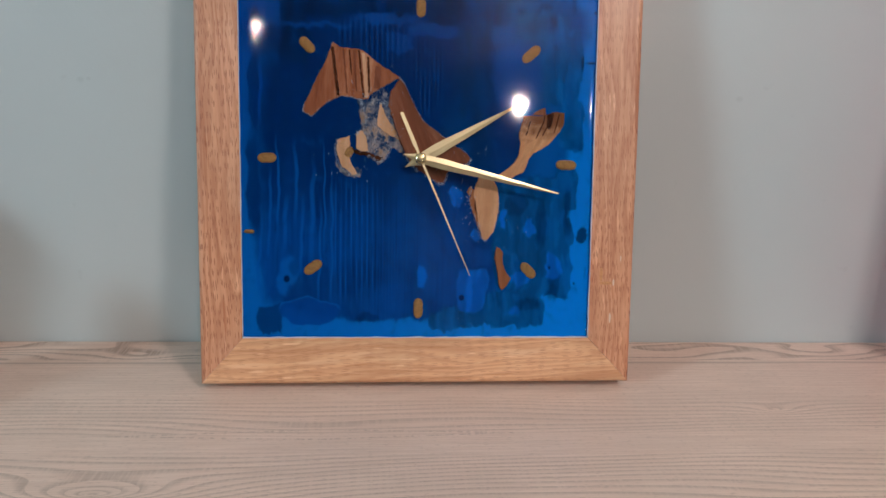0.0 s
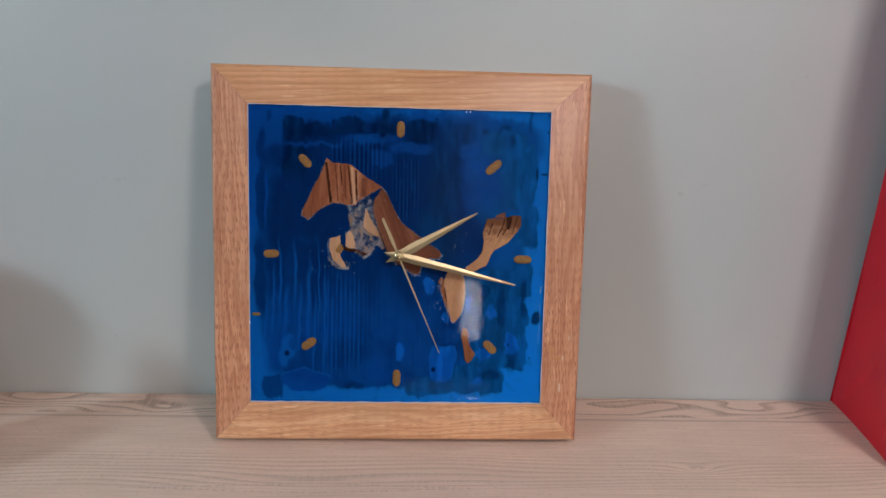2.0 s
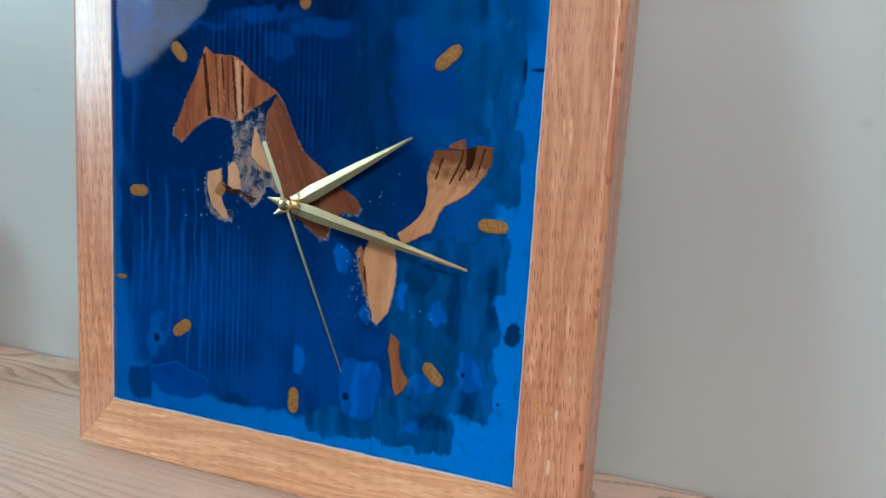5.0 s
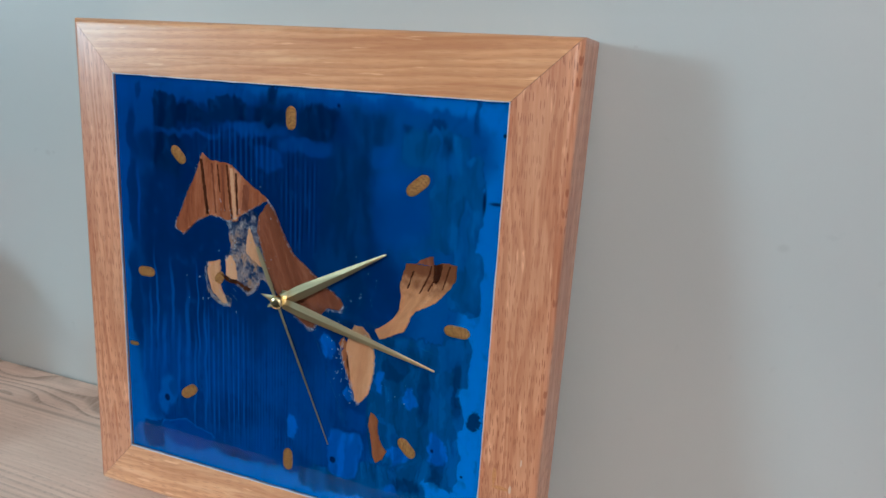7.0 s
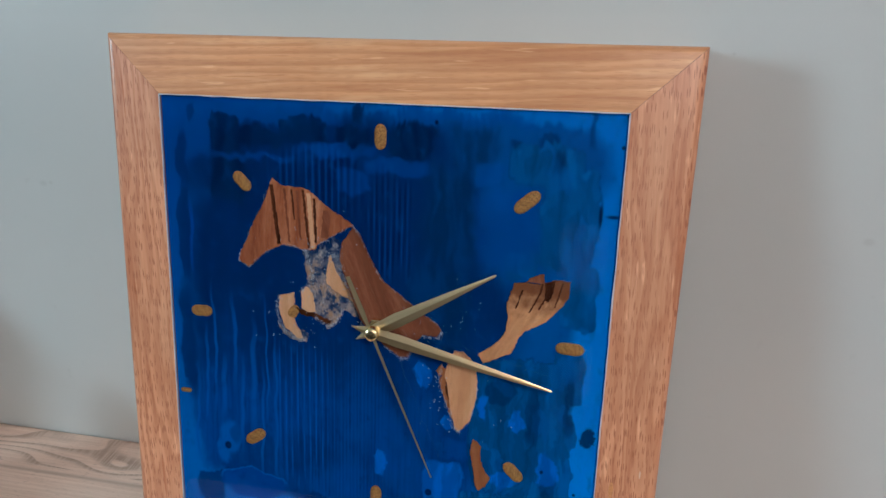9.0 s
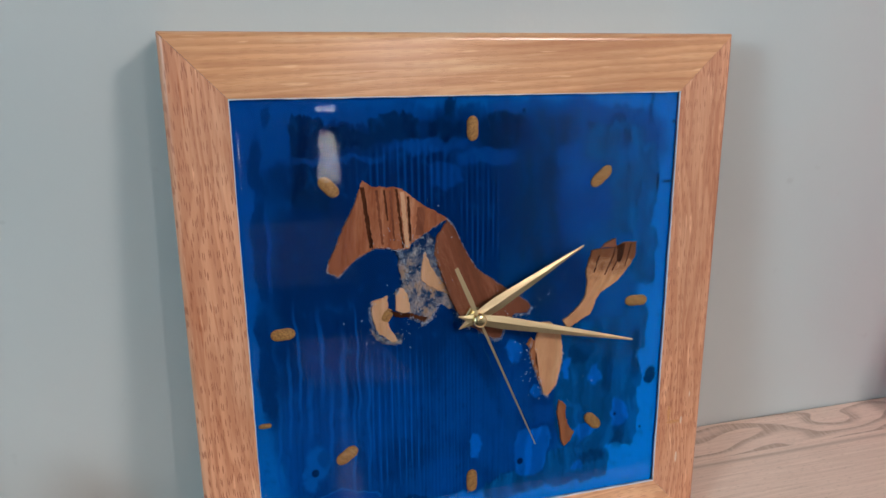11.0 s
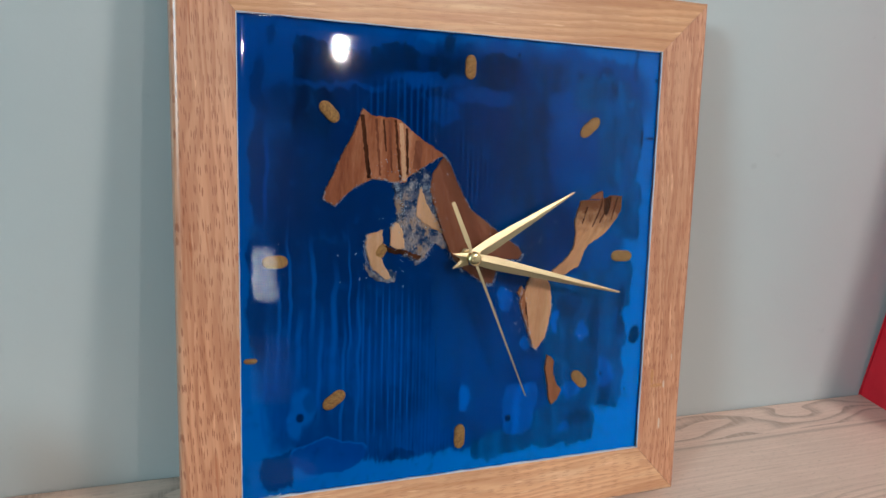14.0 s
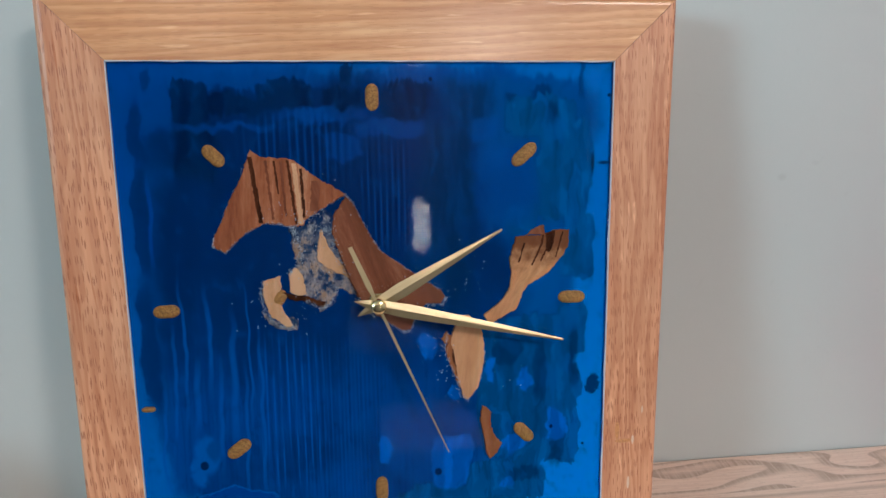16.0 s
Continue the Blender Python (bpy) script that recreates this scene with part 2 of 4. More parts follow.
def blob(nt, at, cx, cz, rx, rz, edge=0.14):
    """1 inside an ellipse on the clock's face, fading to 0 over its edge."""
    off = vec(nt, "MULTIPLY", vec(nt, "SUBTRACT", at, (cx, 0, cz)), (1 / rx, 0, 1 / rz))
    return fade(nt, vec(nt, "LENGTH", off), 1.0 + edge, 1.0 - edge)


def pad(nt, at, cx, cz, rx, rz, edge=0.10):
    """The same for a rectangle with round corners."""
    off = vec(nt, "MULTIPLY", vec(nt, "SUBTRACT", at, (cx, 0, cz)), (1 / rx, 0, 1 / rz))
    two = vec(nt, "MULTIPLY", off, off)
    four = vec(nt, "DOT_PRODUCT", vec(nt, "MULTIPLY", two, two), (1, 0, 1))
    return fade(nt, calc(nt, "POWER", four, 0.25), 1.0 + edge, 1.0 - edge)


def union(nt, values):
    out = values[0]
    for v in values[1:]:
        out = calc(nt, "MAXIMUM", out, v)
    return out


def swell(nt, at, scale, amount, shift=(0, 0, 0)):
    """The place at, pushed about on the face by a noise of that scale."""
    n = node(nt, "ShaderNodeTexNoise", {"Vector": stretch(nt, at, (scale[0], 0, scale[1]), shift), "Scale": 1.0, "Detail": 2.0}).outputs["Color"]
    return vec(nt, "ADD", at, vec(nt, "MULTIPLY", vec(nt, "SUBTRACT", n, (0.5, 0.5, 0.5)), (amount[0], 0, amount[1])))


def blue_paint():
    """Blue stain brushed in coats over a vertical-grained board: bare bright margins, a navy wash, dark dabs along the top,
    teal bristle strokes, bare windows, lines combed clear along the grain, a ringed knot."""
    m, nt, b = material("brushed blue stain")
    at = object_at(nt)
    raw = node(nt, "ShaderNodeSeparateXYZ", {0: at})
    rx, rz = raw.outputs[0], raw.outputs[2]
    lump = swell(nt, at, (62, 48), (0.013, 0.013))
    nick = swell(nt, lump, (520, 420), (0.0030, 0.0030), (3, 0, 1))
    bristle = swell(nt, nick, (430, 40), (0.0016, 0.0090), (1, 0, 4))
    sway = swell(nt, at, (12, 18), (0.017, 0.0), (2, 0, 7))
    fibre = noise_tex(nt, stretch(nt, at, (420, 0, 14)), 1.0, 3, 0.6)
    stroke = noise_tex(nt, stretch(nt, bristle, (120, 0, 17), (2, 0, 5)), 1.0, 3, 0.55)
    cloud = noise_tex(nt, stretch(nt, at, (26, 0, 13), (4, 0, 1)), 1.0, 3, 0.55)

    def coat(col, mask, colour, amount=1.0):
        return mix(nt, calc(nt, "MULTIPLY", mask, amount), col, colour)

    def pads(place, *shapes):
        return union(nt, [pad(nt, place, *q) for q in shapes])

    def blobs(place, *shapes):
        return union(nt, [blob(nt, place, *q) for q in shapes])

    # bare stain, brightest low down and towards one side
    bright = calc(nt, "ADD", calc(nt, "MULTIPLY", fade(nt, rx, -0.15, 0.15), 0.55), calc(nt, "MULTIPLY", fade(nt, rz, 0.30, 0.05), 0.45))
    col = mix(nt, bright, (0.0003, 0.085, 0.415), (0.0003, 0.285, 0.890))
    # a first thin coat that leaves a bare margin all round
    thin = pads(bristle, (-0.008, 0.190, 0.136, 0.136, 0.03), (0.030, 0.306, 0.112, 0.027, 0.08))
    col = coat(col, thin, mix(nt, fade(nt, cloud, 0.36, 0.64), (0.0002, 0.052, 0.240), (0.0003, 0.084, 0.356)), 0.80)
    # navy wash
    wash = pads(bristle, (-0.052, 0.180, 0.082, 0.114, 0.10), (-0.040, 0.300, 0.096, 0.030, 0.22), (0.020, 0.240, 0.050, 0.080, 0.2), (0.030, 0.130, 0.040, 0.075, 0.12), (0.048, 0.190, 0.045, 0.045, 0.25), (-0.030, 0.064, 0.060, 0.010, 0.25), (-0.104, 0.100, 0.030, 0.036, 0.2))
    navy = mix(nt, fade(nt, cloud, 0.38, 0.62), (0.0002, 0.050, 0.250), (0.0002, 0.084, 0.400))
    navy = mix(nt, fade(nt, rz, 0.10, 0.22, 0.0, 0.82), navy, (0.0002, 0.021, 0.128))
    navy = mix(nt, fade(nt, fibre, 0.38, 0.72, 0.0, 0.30), navy, (0.0002, 0.022, 0.123))
    col = coat(col, wash, navy, 0.96)
    # strokes down one side
    col = coat(col, pads(bristle, (-0.1382, 0.2969, 0.0047, 0.0196, 0.2), (-0.1393, 0.2450, 0.0042, 0.034, 0.2), (-0.1400, 0.1670, 0.0056, 0.0390, 0.2)), (0.0002, 0.033, 0.178), 0.8)
    col = coat(col, pads(sway, (-0.1341, 0.2451, 0.0012, 0.0221, 0.5)), (0.0003, 0.083, 0.501), 0.6)
    # dark dabs along the top
    ragged = swell(nt, bristle, (240, 150), (0.005, 0.006), (7, 0, 7))
    dabs = pads(ragged, (-0.1069, 0.3150, 0.0110, 0.0130, 0.05), (-0.0820, 0.3140, 0.0160, 0.0062, 0.07), (-0.0159, 0.3319, 0.0042, 0.0065, 0.12), (0.0183, 0.3163, 0.0150, 0.0125, 0.16),
                (-0.0529, 0.3200, 0.0165, 0.0085, 0.06), (-0.0180, 0.3160, 0.0130, 0.0080, 0.14), (-0.1050, 0.2860, 0.0130, 0.0160, 0.25))
    clear = pads(ragged, (-0.0760, 0.3290, 0.0450, 0.0055, 0.25), (0.0500, 0.3320, 0.0450, 0.0040, 0.3), (-0.1260, 0.3150, 0.0080, 0.0160, 0.25), (-0.0350, 0.3080, 0.0120, 0.0040, 0.3))
    col = coat(col, clear, (0.0003, 0.084, 0.400), 0.65)
    col = coat(col, dabs, mix(nt, fade(nt, stroke, 0.40, 0.60), (0.0002, 0.013, 0.070), (0.0002, 0.026, 0.120)), 0.86)
    # teal brushwork
    soft = pads(bristle, (0.0459, 0.2689, 0.0166, 0.0345, 0.3), (0.0590, 0.3117, 0.0142, 0.0172, 0.3), (0.0400, 0.2100, 0.0200, 0.0300, 0.35))
    col = coat(col, soft, mix(nt, fade(nt, stroke, 0.42, 0.58), (0.0002, 0.033, 0.138), (0.0002, 0.054, 0.227)), 0.8)
    teal = pads(bristle, (0.1211, 0.2711, 0.0180, 0.0330, 0.03), (0.1050, 0.3062, 0.0230, 0.0130, 0.06), (0.1301, 0.2223, 0.0115, 0.0210, 0.03), (0.0924, 0.2421, 0.0107, 0.0092, 0.06),
                (0.0960, 0.1291, 0.0330, 0.0500, 0.03), (0.1254, 0.1080, 0.0094, 0.0353, 0.03), (0.1100, 0.0800, 0.0230, 0.0060, 0.06), (0.0836, 0.0620, 0.0270, 0.0165, 0.03),
                (0.1274, 0.1683, 0.0098, 0.0200, 0.03), (0.0386, 0.0546, 0.0210, 0.0085, 0.06), (0.0220, 0.0515, 0.0121, 0.0080, 0.06))
    dabbed = node(nt, "ShaderNodeTexVoronoi", {"Vector": stretch(nt, bristle, (120, 0, 62), (1, 0, 3)), "Scale": 1.0}).outputs["Color"]
    dab_tone = node(nt, "ShaderNodeSeparateXYZ", {0: dabbed}).outputs[0]
    tone = mix(nt, fade(nt, stroke, 0.38, 0.46), (0.0003, 0.070, 0.230), (0.0003, 0.106, 0.351))
    tone = mix(nt, fade(nt, stroke, 0.54, 0.60), tone, (0.0003, 0.139, 0.469))
    tone = mix(nt, fade(nt, dab_tone, 0.52, 0.56, 0.0, 0.45), tone, (0.0003, 0.062, 0.204))
    tone = mix(nt, fade(nt, dab_tone, 0.20, 0.16, 0.0, 0.50), tone, (0.0003, 0.130, 0.489))
    col = coat(col, teal, tone, 0.92)
    drying = calc(nt, "MULTIPLY", fade(nt, teal, 0.02, 0.35), fade(nt, teal, 0.98, 0.60))
    col = coat(col, drying, (0.0003, 0.040, 0.160), 0.45)
    col = coat(col, pads(nick, (0.0822, 0.2630, 0.0198, 0.0260, 0.22), (0.0700, 0.2980, 0.0100, 0.0060, 0.3)), mix(nt, fade(nt, cloud, 0.4, 0.6), (0.0003, 0.070, 0.351), (0.0003, 0.100, 0.464)), 0.60)
    # darker strokes and blots in it
    deep = pads(bristle, (0.0851, 0.3167, 0.0047, 0.0030, 0.3), (0.1048, 0.3216, 0.0064, 0.0028, 0.3), (0.1119, 0.3080, 0.0050, 0.0070, 0.4), (0.1316, 0.3296, 0.0020, 0.0095, 0.4),
                (0.1055, 0.1385, 0.0045, 0.0218, 0.25), (0.0965, 0.0673, 0.0129, 0.0055, 0.3), (0.1290, 0.1480, 0.0030, 0.0200, 0.3), (0.1180, 0.0830, 0.0040, 0.0140, 0.3))
    deep = calc(nt, "MAXIMUM", deep, blobs(nick, (0.0827, 0.1538, 0.0101, 0.0107, 0.12), (-0.1300, 0.3284, 0.0025, 0.0072, 0.3), (-0.0426, 0.0559, 0.0101, 0.0040, 0.2)))
    col = coat(col, deep, (0.0002, 0.020, 0.100), 0.55)
    spiky = swell(nt, nick, (330, 520), (0.009, 0.004), (8, 0, 2))
    col = coat(col, blobs(spiky, (0.1423, 0.1276, 0.0048, 0.0088, 0.12)), (0.0002, 0.012, 0.071), 0.85)
    # windows of bare stain
    bare = blobs(swell(nt, nick, (140, 120), (0.008, 0.008), (9, 0, 5)), (0.0304, 0.1599, 0.0055, 0.0093), (0.0719, 0.1415, 0.0040, 0.0090), (0.0951, 0.1329, 0.0048, 0.0084), (0.1169, 0.1002, 0.0070, 0.0128), (0.0884, 0.0891, 0.0088, 0.0077),
                 (0.0848, 0.0618, 0.0038, 0.0044), (0.0483, 0.1265, 0.0033, 0.0059), (0.0018, 0.0900, 0.0040, 0.0101))
    bare = calc(nt, "MAXIMUM", bare, pads(nick, (0.0457, 0.0791, 0.0135, 0.0185, 0.08)))
    col = coat(col, bare, mix(nt, fade(nt, stroke, 0.44, 0.56), (0.0003, 0.128, 0.571), (0.0003, 0.185, 0.775)), 0.88)
    drift = swell(nt, nick, (110, 95), (0.016, 0.010), (6, 0, 3))
    dim = pads(drift, (-0.0181, 0.2891, 0.0128, 0.0064, 0.2), (0.0100, 0.2990, 0.0210, 0.0048, 0.25), (-0.0300, 0.3080, 0.0280, 0.0040, 0.4), (-0.0840, 0.3010, 0.0300, 0.0022, 0.5), (0.0554, 0.1082, 0.0086, 0.0080, 0.3), (-0.0187, 0.0718, 0.0114, 0.0120, 0.3))
    col = coat(col, dim, (0.0003, 0.086, 0.434), 0.50)
    # grain lines combed clear, and the dark furrows between them
    wave = noise_tex(nt, stretch(nt, at, (30, 0, 6)), 1.0, 2)
    for pitch, zone, pale, dark in ((0.0044, ((-0.0560, 0.1180, 0.0200, 0.0480, 0.35),), 0.85, 0.24), (0.0026, ((-0.0230, 0.1080, 0.0260, 0.0560, 0.4),), 0.26, 0.16),
                                    (0.0038, ((0.0058, 0.2588, 0.0145, 0.0339, 0.3),), 0.34, 0.60), (0.0045, ((-0.0460, 0.2870, 0.0300, 0.0200, 0.35),), 0.34, 0.50)):
        turns = calc(nt, "ADD", calc(nt, "MULTIPLY", rx, 6.2832 / pitch), calc(nt, "MULTIPLY", wave, 7.0))
        tooth = calc(nt, "SINE", turns)
        broken = fade(nt, noise_tex(nt, stretch(nt, at, (260, 0, 22), (5, 0, pitch * 900)), 1.0, 2), 0.36, 0.56)
        where = calc(nt, "MULTIPLY", pads(bristle, *zone), broken)
        col = coat(col, calc(nt, "MULTIPLY", where, fade(nt, tooth, 0.55, 0.95)), (0.0003, 0.131, 0.597), pale)
        col = coat(col, calc(nt, "MULTIPLY", where, fade(nt, tooth, -0.10, -0.70)), (0.0002, 0.012, 0.083), dark)
    streaks = pads(sway, (-0.1263, 0.1392, 0.0010, 0.0341, 0.6), (-0.1139, 0.1343, 0.0016, 0.0200, 0.6), (-0.0917, 0.1414, 0.0018, 0.0360, 0.7), (-0.0753, 0.1202, 0.0010, 0.0487, 0.5),
                   (-0.0816, 0.1583, 0.0007, 0.0385, 0.6), (-0.1060, 0.1700, 0.0012, 0.0260, 0.7), (-0.1330, 0.1050, 0.0010, 0.0300, 0.6),
                   (-0.1000, 0.1200, 0.0012, 0.0300, 0.6), (-0.0850, 0.1050, 0.0009, 0.0380, 0.6), (-0.1200, 0.1600, 0.0009, 0.0400, 0.6))
    col = coat(col, streaks, (0.0003, 0.127, 0.548), 0.80)
    # the knot with its halo, a lens of thinner stain under a light rim, a dark corner dab
    halo = blobs(nick, (-0.1105, 0.0960, 0.0085, 0.0135, 0.25), (-0.1160, 0.0850, 0.0050, 0.0110, 0.25))
    col = coat(col, halo, (0.0004, 0.150, 0.600), 0.80)
    core = blobs(nick, (-0.1060, 0.0985, 0.0040, 0.0075, 0.3))
    col = coat(col, core, (0.0003, 0.068, 0.297), 0.7)
    col = coat(col, pads(bristle, (-0.1259, 0.0534, 0.0105, 0.0115, 0.08)), (0.0003, 0.044, 0.215), 0.85)
    lens = vec(nt, "LENGTH", vec(nt, "MULTIPLY", vec(nt, "SUBTRACT", nick, (-0.0951, 0, 0.0600)), (1 / 0.0240, 0, 1 / 0.0118)))
    col = coat(col, fade(nt, lens, 1.05, 0.95), (0.0003, 0.073, 0.394), 0.85)
    rim = calc(nt, "MULTIPLY", calc(nt, "MULTIPLY", fade(nt, lens, 0.94, 1.0), fade(nt, lens, 1.10, 1.03)), fade(nt, rz, 0.060, 0.066))
    col = coat(col, rim, (0.0010, 0.151, 0.620), 0.75)
    dots = blobs(at, (-0.1131, 0.0887, 0.0026, 0.0030), (0.0371, 0.0723, 0.0024, 0.0026), (0.1392, 0.2774, 0.0012, 0.0075, 0.6), (0.1468, 0.2766, 0.0040, 0.0011, 0.6),
                 (0.0350, 0.3290, 0.0012, 0.0014), (0.1370, 0.0850, 0.0010, 0.0010), (0.1145, 0.0990, 0.0012, 0.0014), (0.1490, 0.3190, 0.0012, 0.0012))
    col = coat(col, dots, (0.0004, 0.008, 0.054), 0.85)
    # the stain took unevenly
    mottle = noise_tex(nt, stretch(nt, lump, (120, 0, 85), (3, 0, 3)), 1.0, 4, 0.62)
    col = coat(col, fade(nt, mottle, 0.46, 0.30), (0.0002, 0.020, 0.110), 0.30)
    col = coat(col, fade(nt, mottle, 0.54, 0.70), (0.0003, 0.130, 0.520), 0.20)
    feed(nt, b, base_color=col, roughness=0.6)
    b.inputs["Specular IOR Level"].default_value = 0.0
    return m


def clear_resin():
    m, nt, b = material("clear cast resin")
    nt.nodes.remove(b)
    at = object_at(nt)
    h = calc(nt, "ADD", calc(nt, "MULTIPLY", noise_tex(nt, stretch(nt, at, (20, 0, 9)), 1.0, 2), 1.0),
             calc(nt, "MULTIPLY", noise_tex(nt, stretch(nt, at, (420, 0, 30)), 1.0, 2), 0.11))
    # it has sunk a little towards the middle while setting
    xyz = node(nt, "ShaderNodeSeparateXYZ", {0: at})
    up = calc(nt, "SUBTRACT", xyz.outputs[2], 0.22)
    sunk = calc(nt, "MULTIPLY", calc(nt, "MULTIPLY", up, up), 0.14)
    dish = node(nt, "ShaderNodeBump", {"Height": sunk, "Strength": 1.0, "Distance": 1.0}).outputs[0]
    n = node(nt, "ShaderNodeBump", {"Height": h, "Strength": 0.10, "Distance": 0.0008, "Normal": dish}).outputs[0]
    clear = node(nt, "ShaderNodeBsdfTransparent", {"Color": (0.97, 0.985, 1.0, 1)})
    gloss = node(nt, "ShaderNodeBsdfGlossy", {"Roughness": 0.035, "Normal": n})
    fres = node(nt, "ShaderNodeFresnel", {"IOR": 1.36, "Normal": n})
    both = node(nt, "ShaderNodeMixShader", {0: fres.outputs[0], 1: clear.outputs[0], 2: gloss.outputs[0]})
    nt.links.new(both.outputs[0], nt.nodes["Material Output"].inputs[0])
    return m


def veneer(name, stops, figure, dark=(0.02, 0.01, 0.006), cracks=0.0, lean=0.0, scorch=None):
    """A slip of wood with its figure running along z, optionally split by black cracks."""
    m, nt, b = material(name)
    at = node(nt, "ShaderNodeMapping", {"Vector": object_at(nt), "Rotation": (0, radians(lean), 0)}).outputs[0]
    band = noise_tex(nt, stretch(nt, at, (figure, 0, figure * 0.06)), 1.0, 3, 0.6)
    fine = noise_tex(nt, stretch(nt, at, (900, 0, 60)), 1.0, 3, 0.6)
    mottle = noise_tex(nt, stretch(nt, at, (420, 0, 110), (3, 0, 8)), 1.0, 4, 0.7)
    col = ramp(nt, calc(nt, "ADD", band, calc(nt, "MULTIPLY", calc(nt, "SUBTRACT", mottle, 0.5), 0.45)), stops)
    col = mix(nt, fade(nt, fine, 0.45, 0.75, 0.0, 0.35), col, stops[0][1])
    if cracks:
        split = noise_tex(nt, stretch(nt, at, (cracks, 0, cracks * 0.045), (9, 0, 2)), 1.0, 2, 0.5)
        col = mix(nt, fade(nt, split, 0.60, 0.64), col, dark)
    if scorch:
        up = calc(nt, "ADD", node(nt, "ShaderNodeSeparateXYZ", {0: object_at(nt)}).outputs[2],
                  calc(nt, "MULTIPLY", calc(nt, "SUBTRACT", noise_tex(nt, object_at(nt), 170, 3, 0.6), 0.5), 0.030))
        col = mix(nt, fade(nt, up, scorch[0], scorch[1], 0.0, 0.85), col, (0.150, 0.046, 0.018))
    feed(nt, b, base_color=col, roughness=0.55)
    b.inputs["Specular IOR Level"].default_value = 0.02   # embedded in the resin
    bump(nt, b, fine, 0.2, 0.0004)
    return m


def plain(name, colour, rough=0.5, metal=0.0, grain=0.0, scale=200.0):
    m, nt, b = material(name)
    n = noise_tex(nt, object_at(nt), scale, 3, 0.6)
    col = mix(nt, fade(nt, n, 0.3, 0.7), tuple(c * (1 - grain) for c in colour), tuple(min(1, c * (1 + grain)) for c in colour))
    feed(nt, b, base_color=col, roughness=rough, metallic=metal)
    if grain:
        bump(nt, b, n, 0.2, 0.0005)
    return m


def brushed_brass():
    m, nt, b = material("brushed brass")
    at = object_at(nt)
    n = noise_tex(nt, stretch(nt, at, (25, 60, 2500)), 1.0, 2)
    feed(nt, b, base_color=mix(nt, n, (0.57, 0.475, 0.27), (0.73, 0.63, 0.40)), metallic=1.0, roughness=0.36)
    bump(nt, b, n, 0.12, 0.0002)
    return m


def crushed():
    """Foamy, crackled resin with pale flecks."""
    m, nt, b = material("crackled resin filling")
    at = object_at(nt)
    big = noise_tex(nt, stretch(nt, at, (150, 0, 90)), 1.0, 4, 0.7)
    fine = noise_tex(nt, stretch(nt, at, (700, 0, 500)), 1.0, 3, 0.7)
    xyz = node(nt, "ShaderNodeSeparateXYZ", {0: at})
    tan = calc(nt, "MULTIPLY", fade(nt, xyz.outputs[2], 0.240, 0.226), fade(nt, big, 0.46, 0.60))
    col = ramp(nt, big, [(0.36, (0.001, 0.030, 0.12)), (0.47, (0.020, 0.075, 0.18)), (0.56, (0.20, 0.25, 0.32)), (0.68, (0.52, 0.50, 0.50))])
    col = mix(nt, tan, col, (0.42, 0.29, 0.20))
    gap = calc(nt, "MULTIPLY", fade(nt, xyz.outputs[2], 0.236, 0.246), fade(nt, big, 0.62, 0.50))
    col = mix(nt, gap, col, (0.001, 0.030, 0.13))
    haze = calc(nt, "MULTIPLY", fade(nt, noise_tex(nt, at, 130, 3, 0.6), 0.42, 0.62), fade(nt, xyz.outputs[2], 0.240, 0.225))
    col = mix(nt, calc(nt, "MULTIPLY", haze, 0.5), col, (0.46, 0.44, 0.45))
    col = mix(nt, calc(nt, "MULTIPLY", fade(nt, fine, 0.60, 0.72), 0.8), col, (0.66, 0.70, 0.74))
    col = mix(nt, calc(nt, "MULTIPLY", fade(nt, fine, 0.46, 0.36), 0.8), col, (0.001, 0.014, 0.05))
    feed(nt, b, base_color=col, roughness=0.45)
    b.inputs["Specular IOR Level"].default_value = 0.1
    bump(nt, b, fine, 0.5, 0.001)
    return m


def paper(name, colour, gloss=0.3):
    m, nt, b = material(name)
    at = object_at(nt)
    crush = noise_tex(nt, at, 9, 3)
    col = mix(nt, fade(nt, crush, 0.3, 0.7), tuple(c * 0.9 for c in colour), tuple(min(1, c * 1.06) for c in colour))
    feed(nt, b, base_color=col, roughness=gloss)
    bump(nt, b, noise_tex(nt, at, 22, 3), 0.25, 0.003)
    return m


WALL = wall_paint("sage grey wall paint", (0.455, 0.515, 0.515),
                  ((-0.306, 1.042, 0.0030), (-0.299, 1.043, 0.0018), (0.316, 1.045, 0.0034), (0.211, 1.164, 0.0012), (-0.52, 0.98, 0.002), (0.44, 1.18, 0.002)))
DARK_WALL = wall_paint("dark grey wall paint", (0.038, 0.037, 0.036))
PALE_WALL = wall_paint("pale grey wall paint", (0.50, 0.50, 0.48))
CEIL = wall_paint("pale grey ceiling paint", (0.30, 0.30, 0.29))
FLOORING = plain("polished brown floor", (0.022, 0.017, 0.014), 0.16, 0, 0.25, 6)
CLOTH = plain("dark grey curtain cloth", (0.05, 0.048, 0.046), 0.9, 0, 0.2, 300)
ENAMEL = plain("white enamel", (0.74, 0.75, 0.76), 0.3, 0, 0.04, 8)
RUG = plain("pale woven rug", (0.62, 0.63, 0.66), 0.9, 0, 0.18, 120)
LAMINATE = laminate()
OAK = oak("varnished red oak", (0.60, 0.282, 0.156), (0.39, 0.130, 0.058), (0.76, 0.43, 0.262), 0.74)
OAK_PALE = oak("varnished honey oak", (0.69, 0.368, 0.194), (0.49, 0.205, 0.092), (0.80, 0.52, 0.315), 0.42, 190.0, 8.0, 0.62)
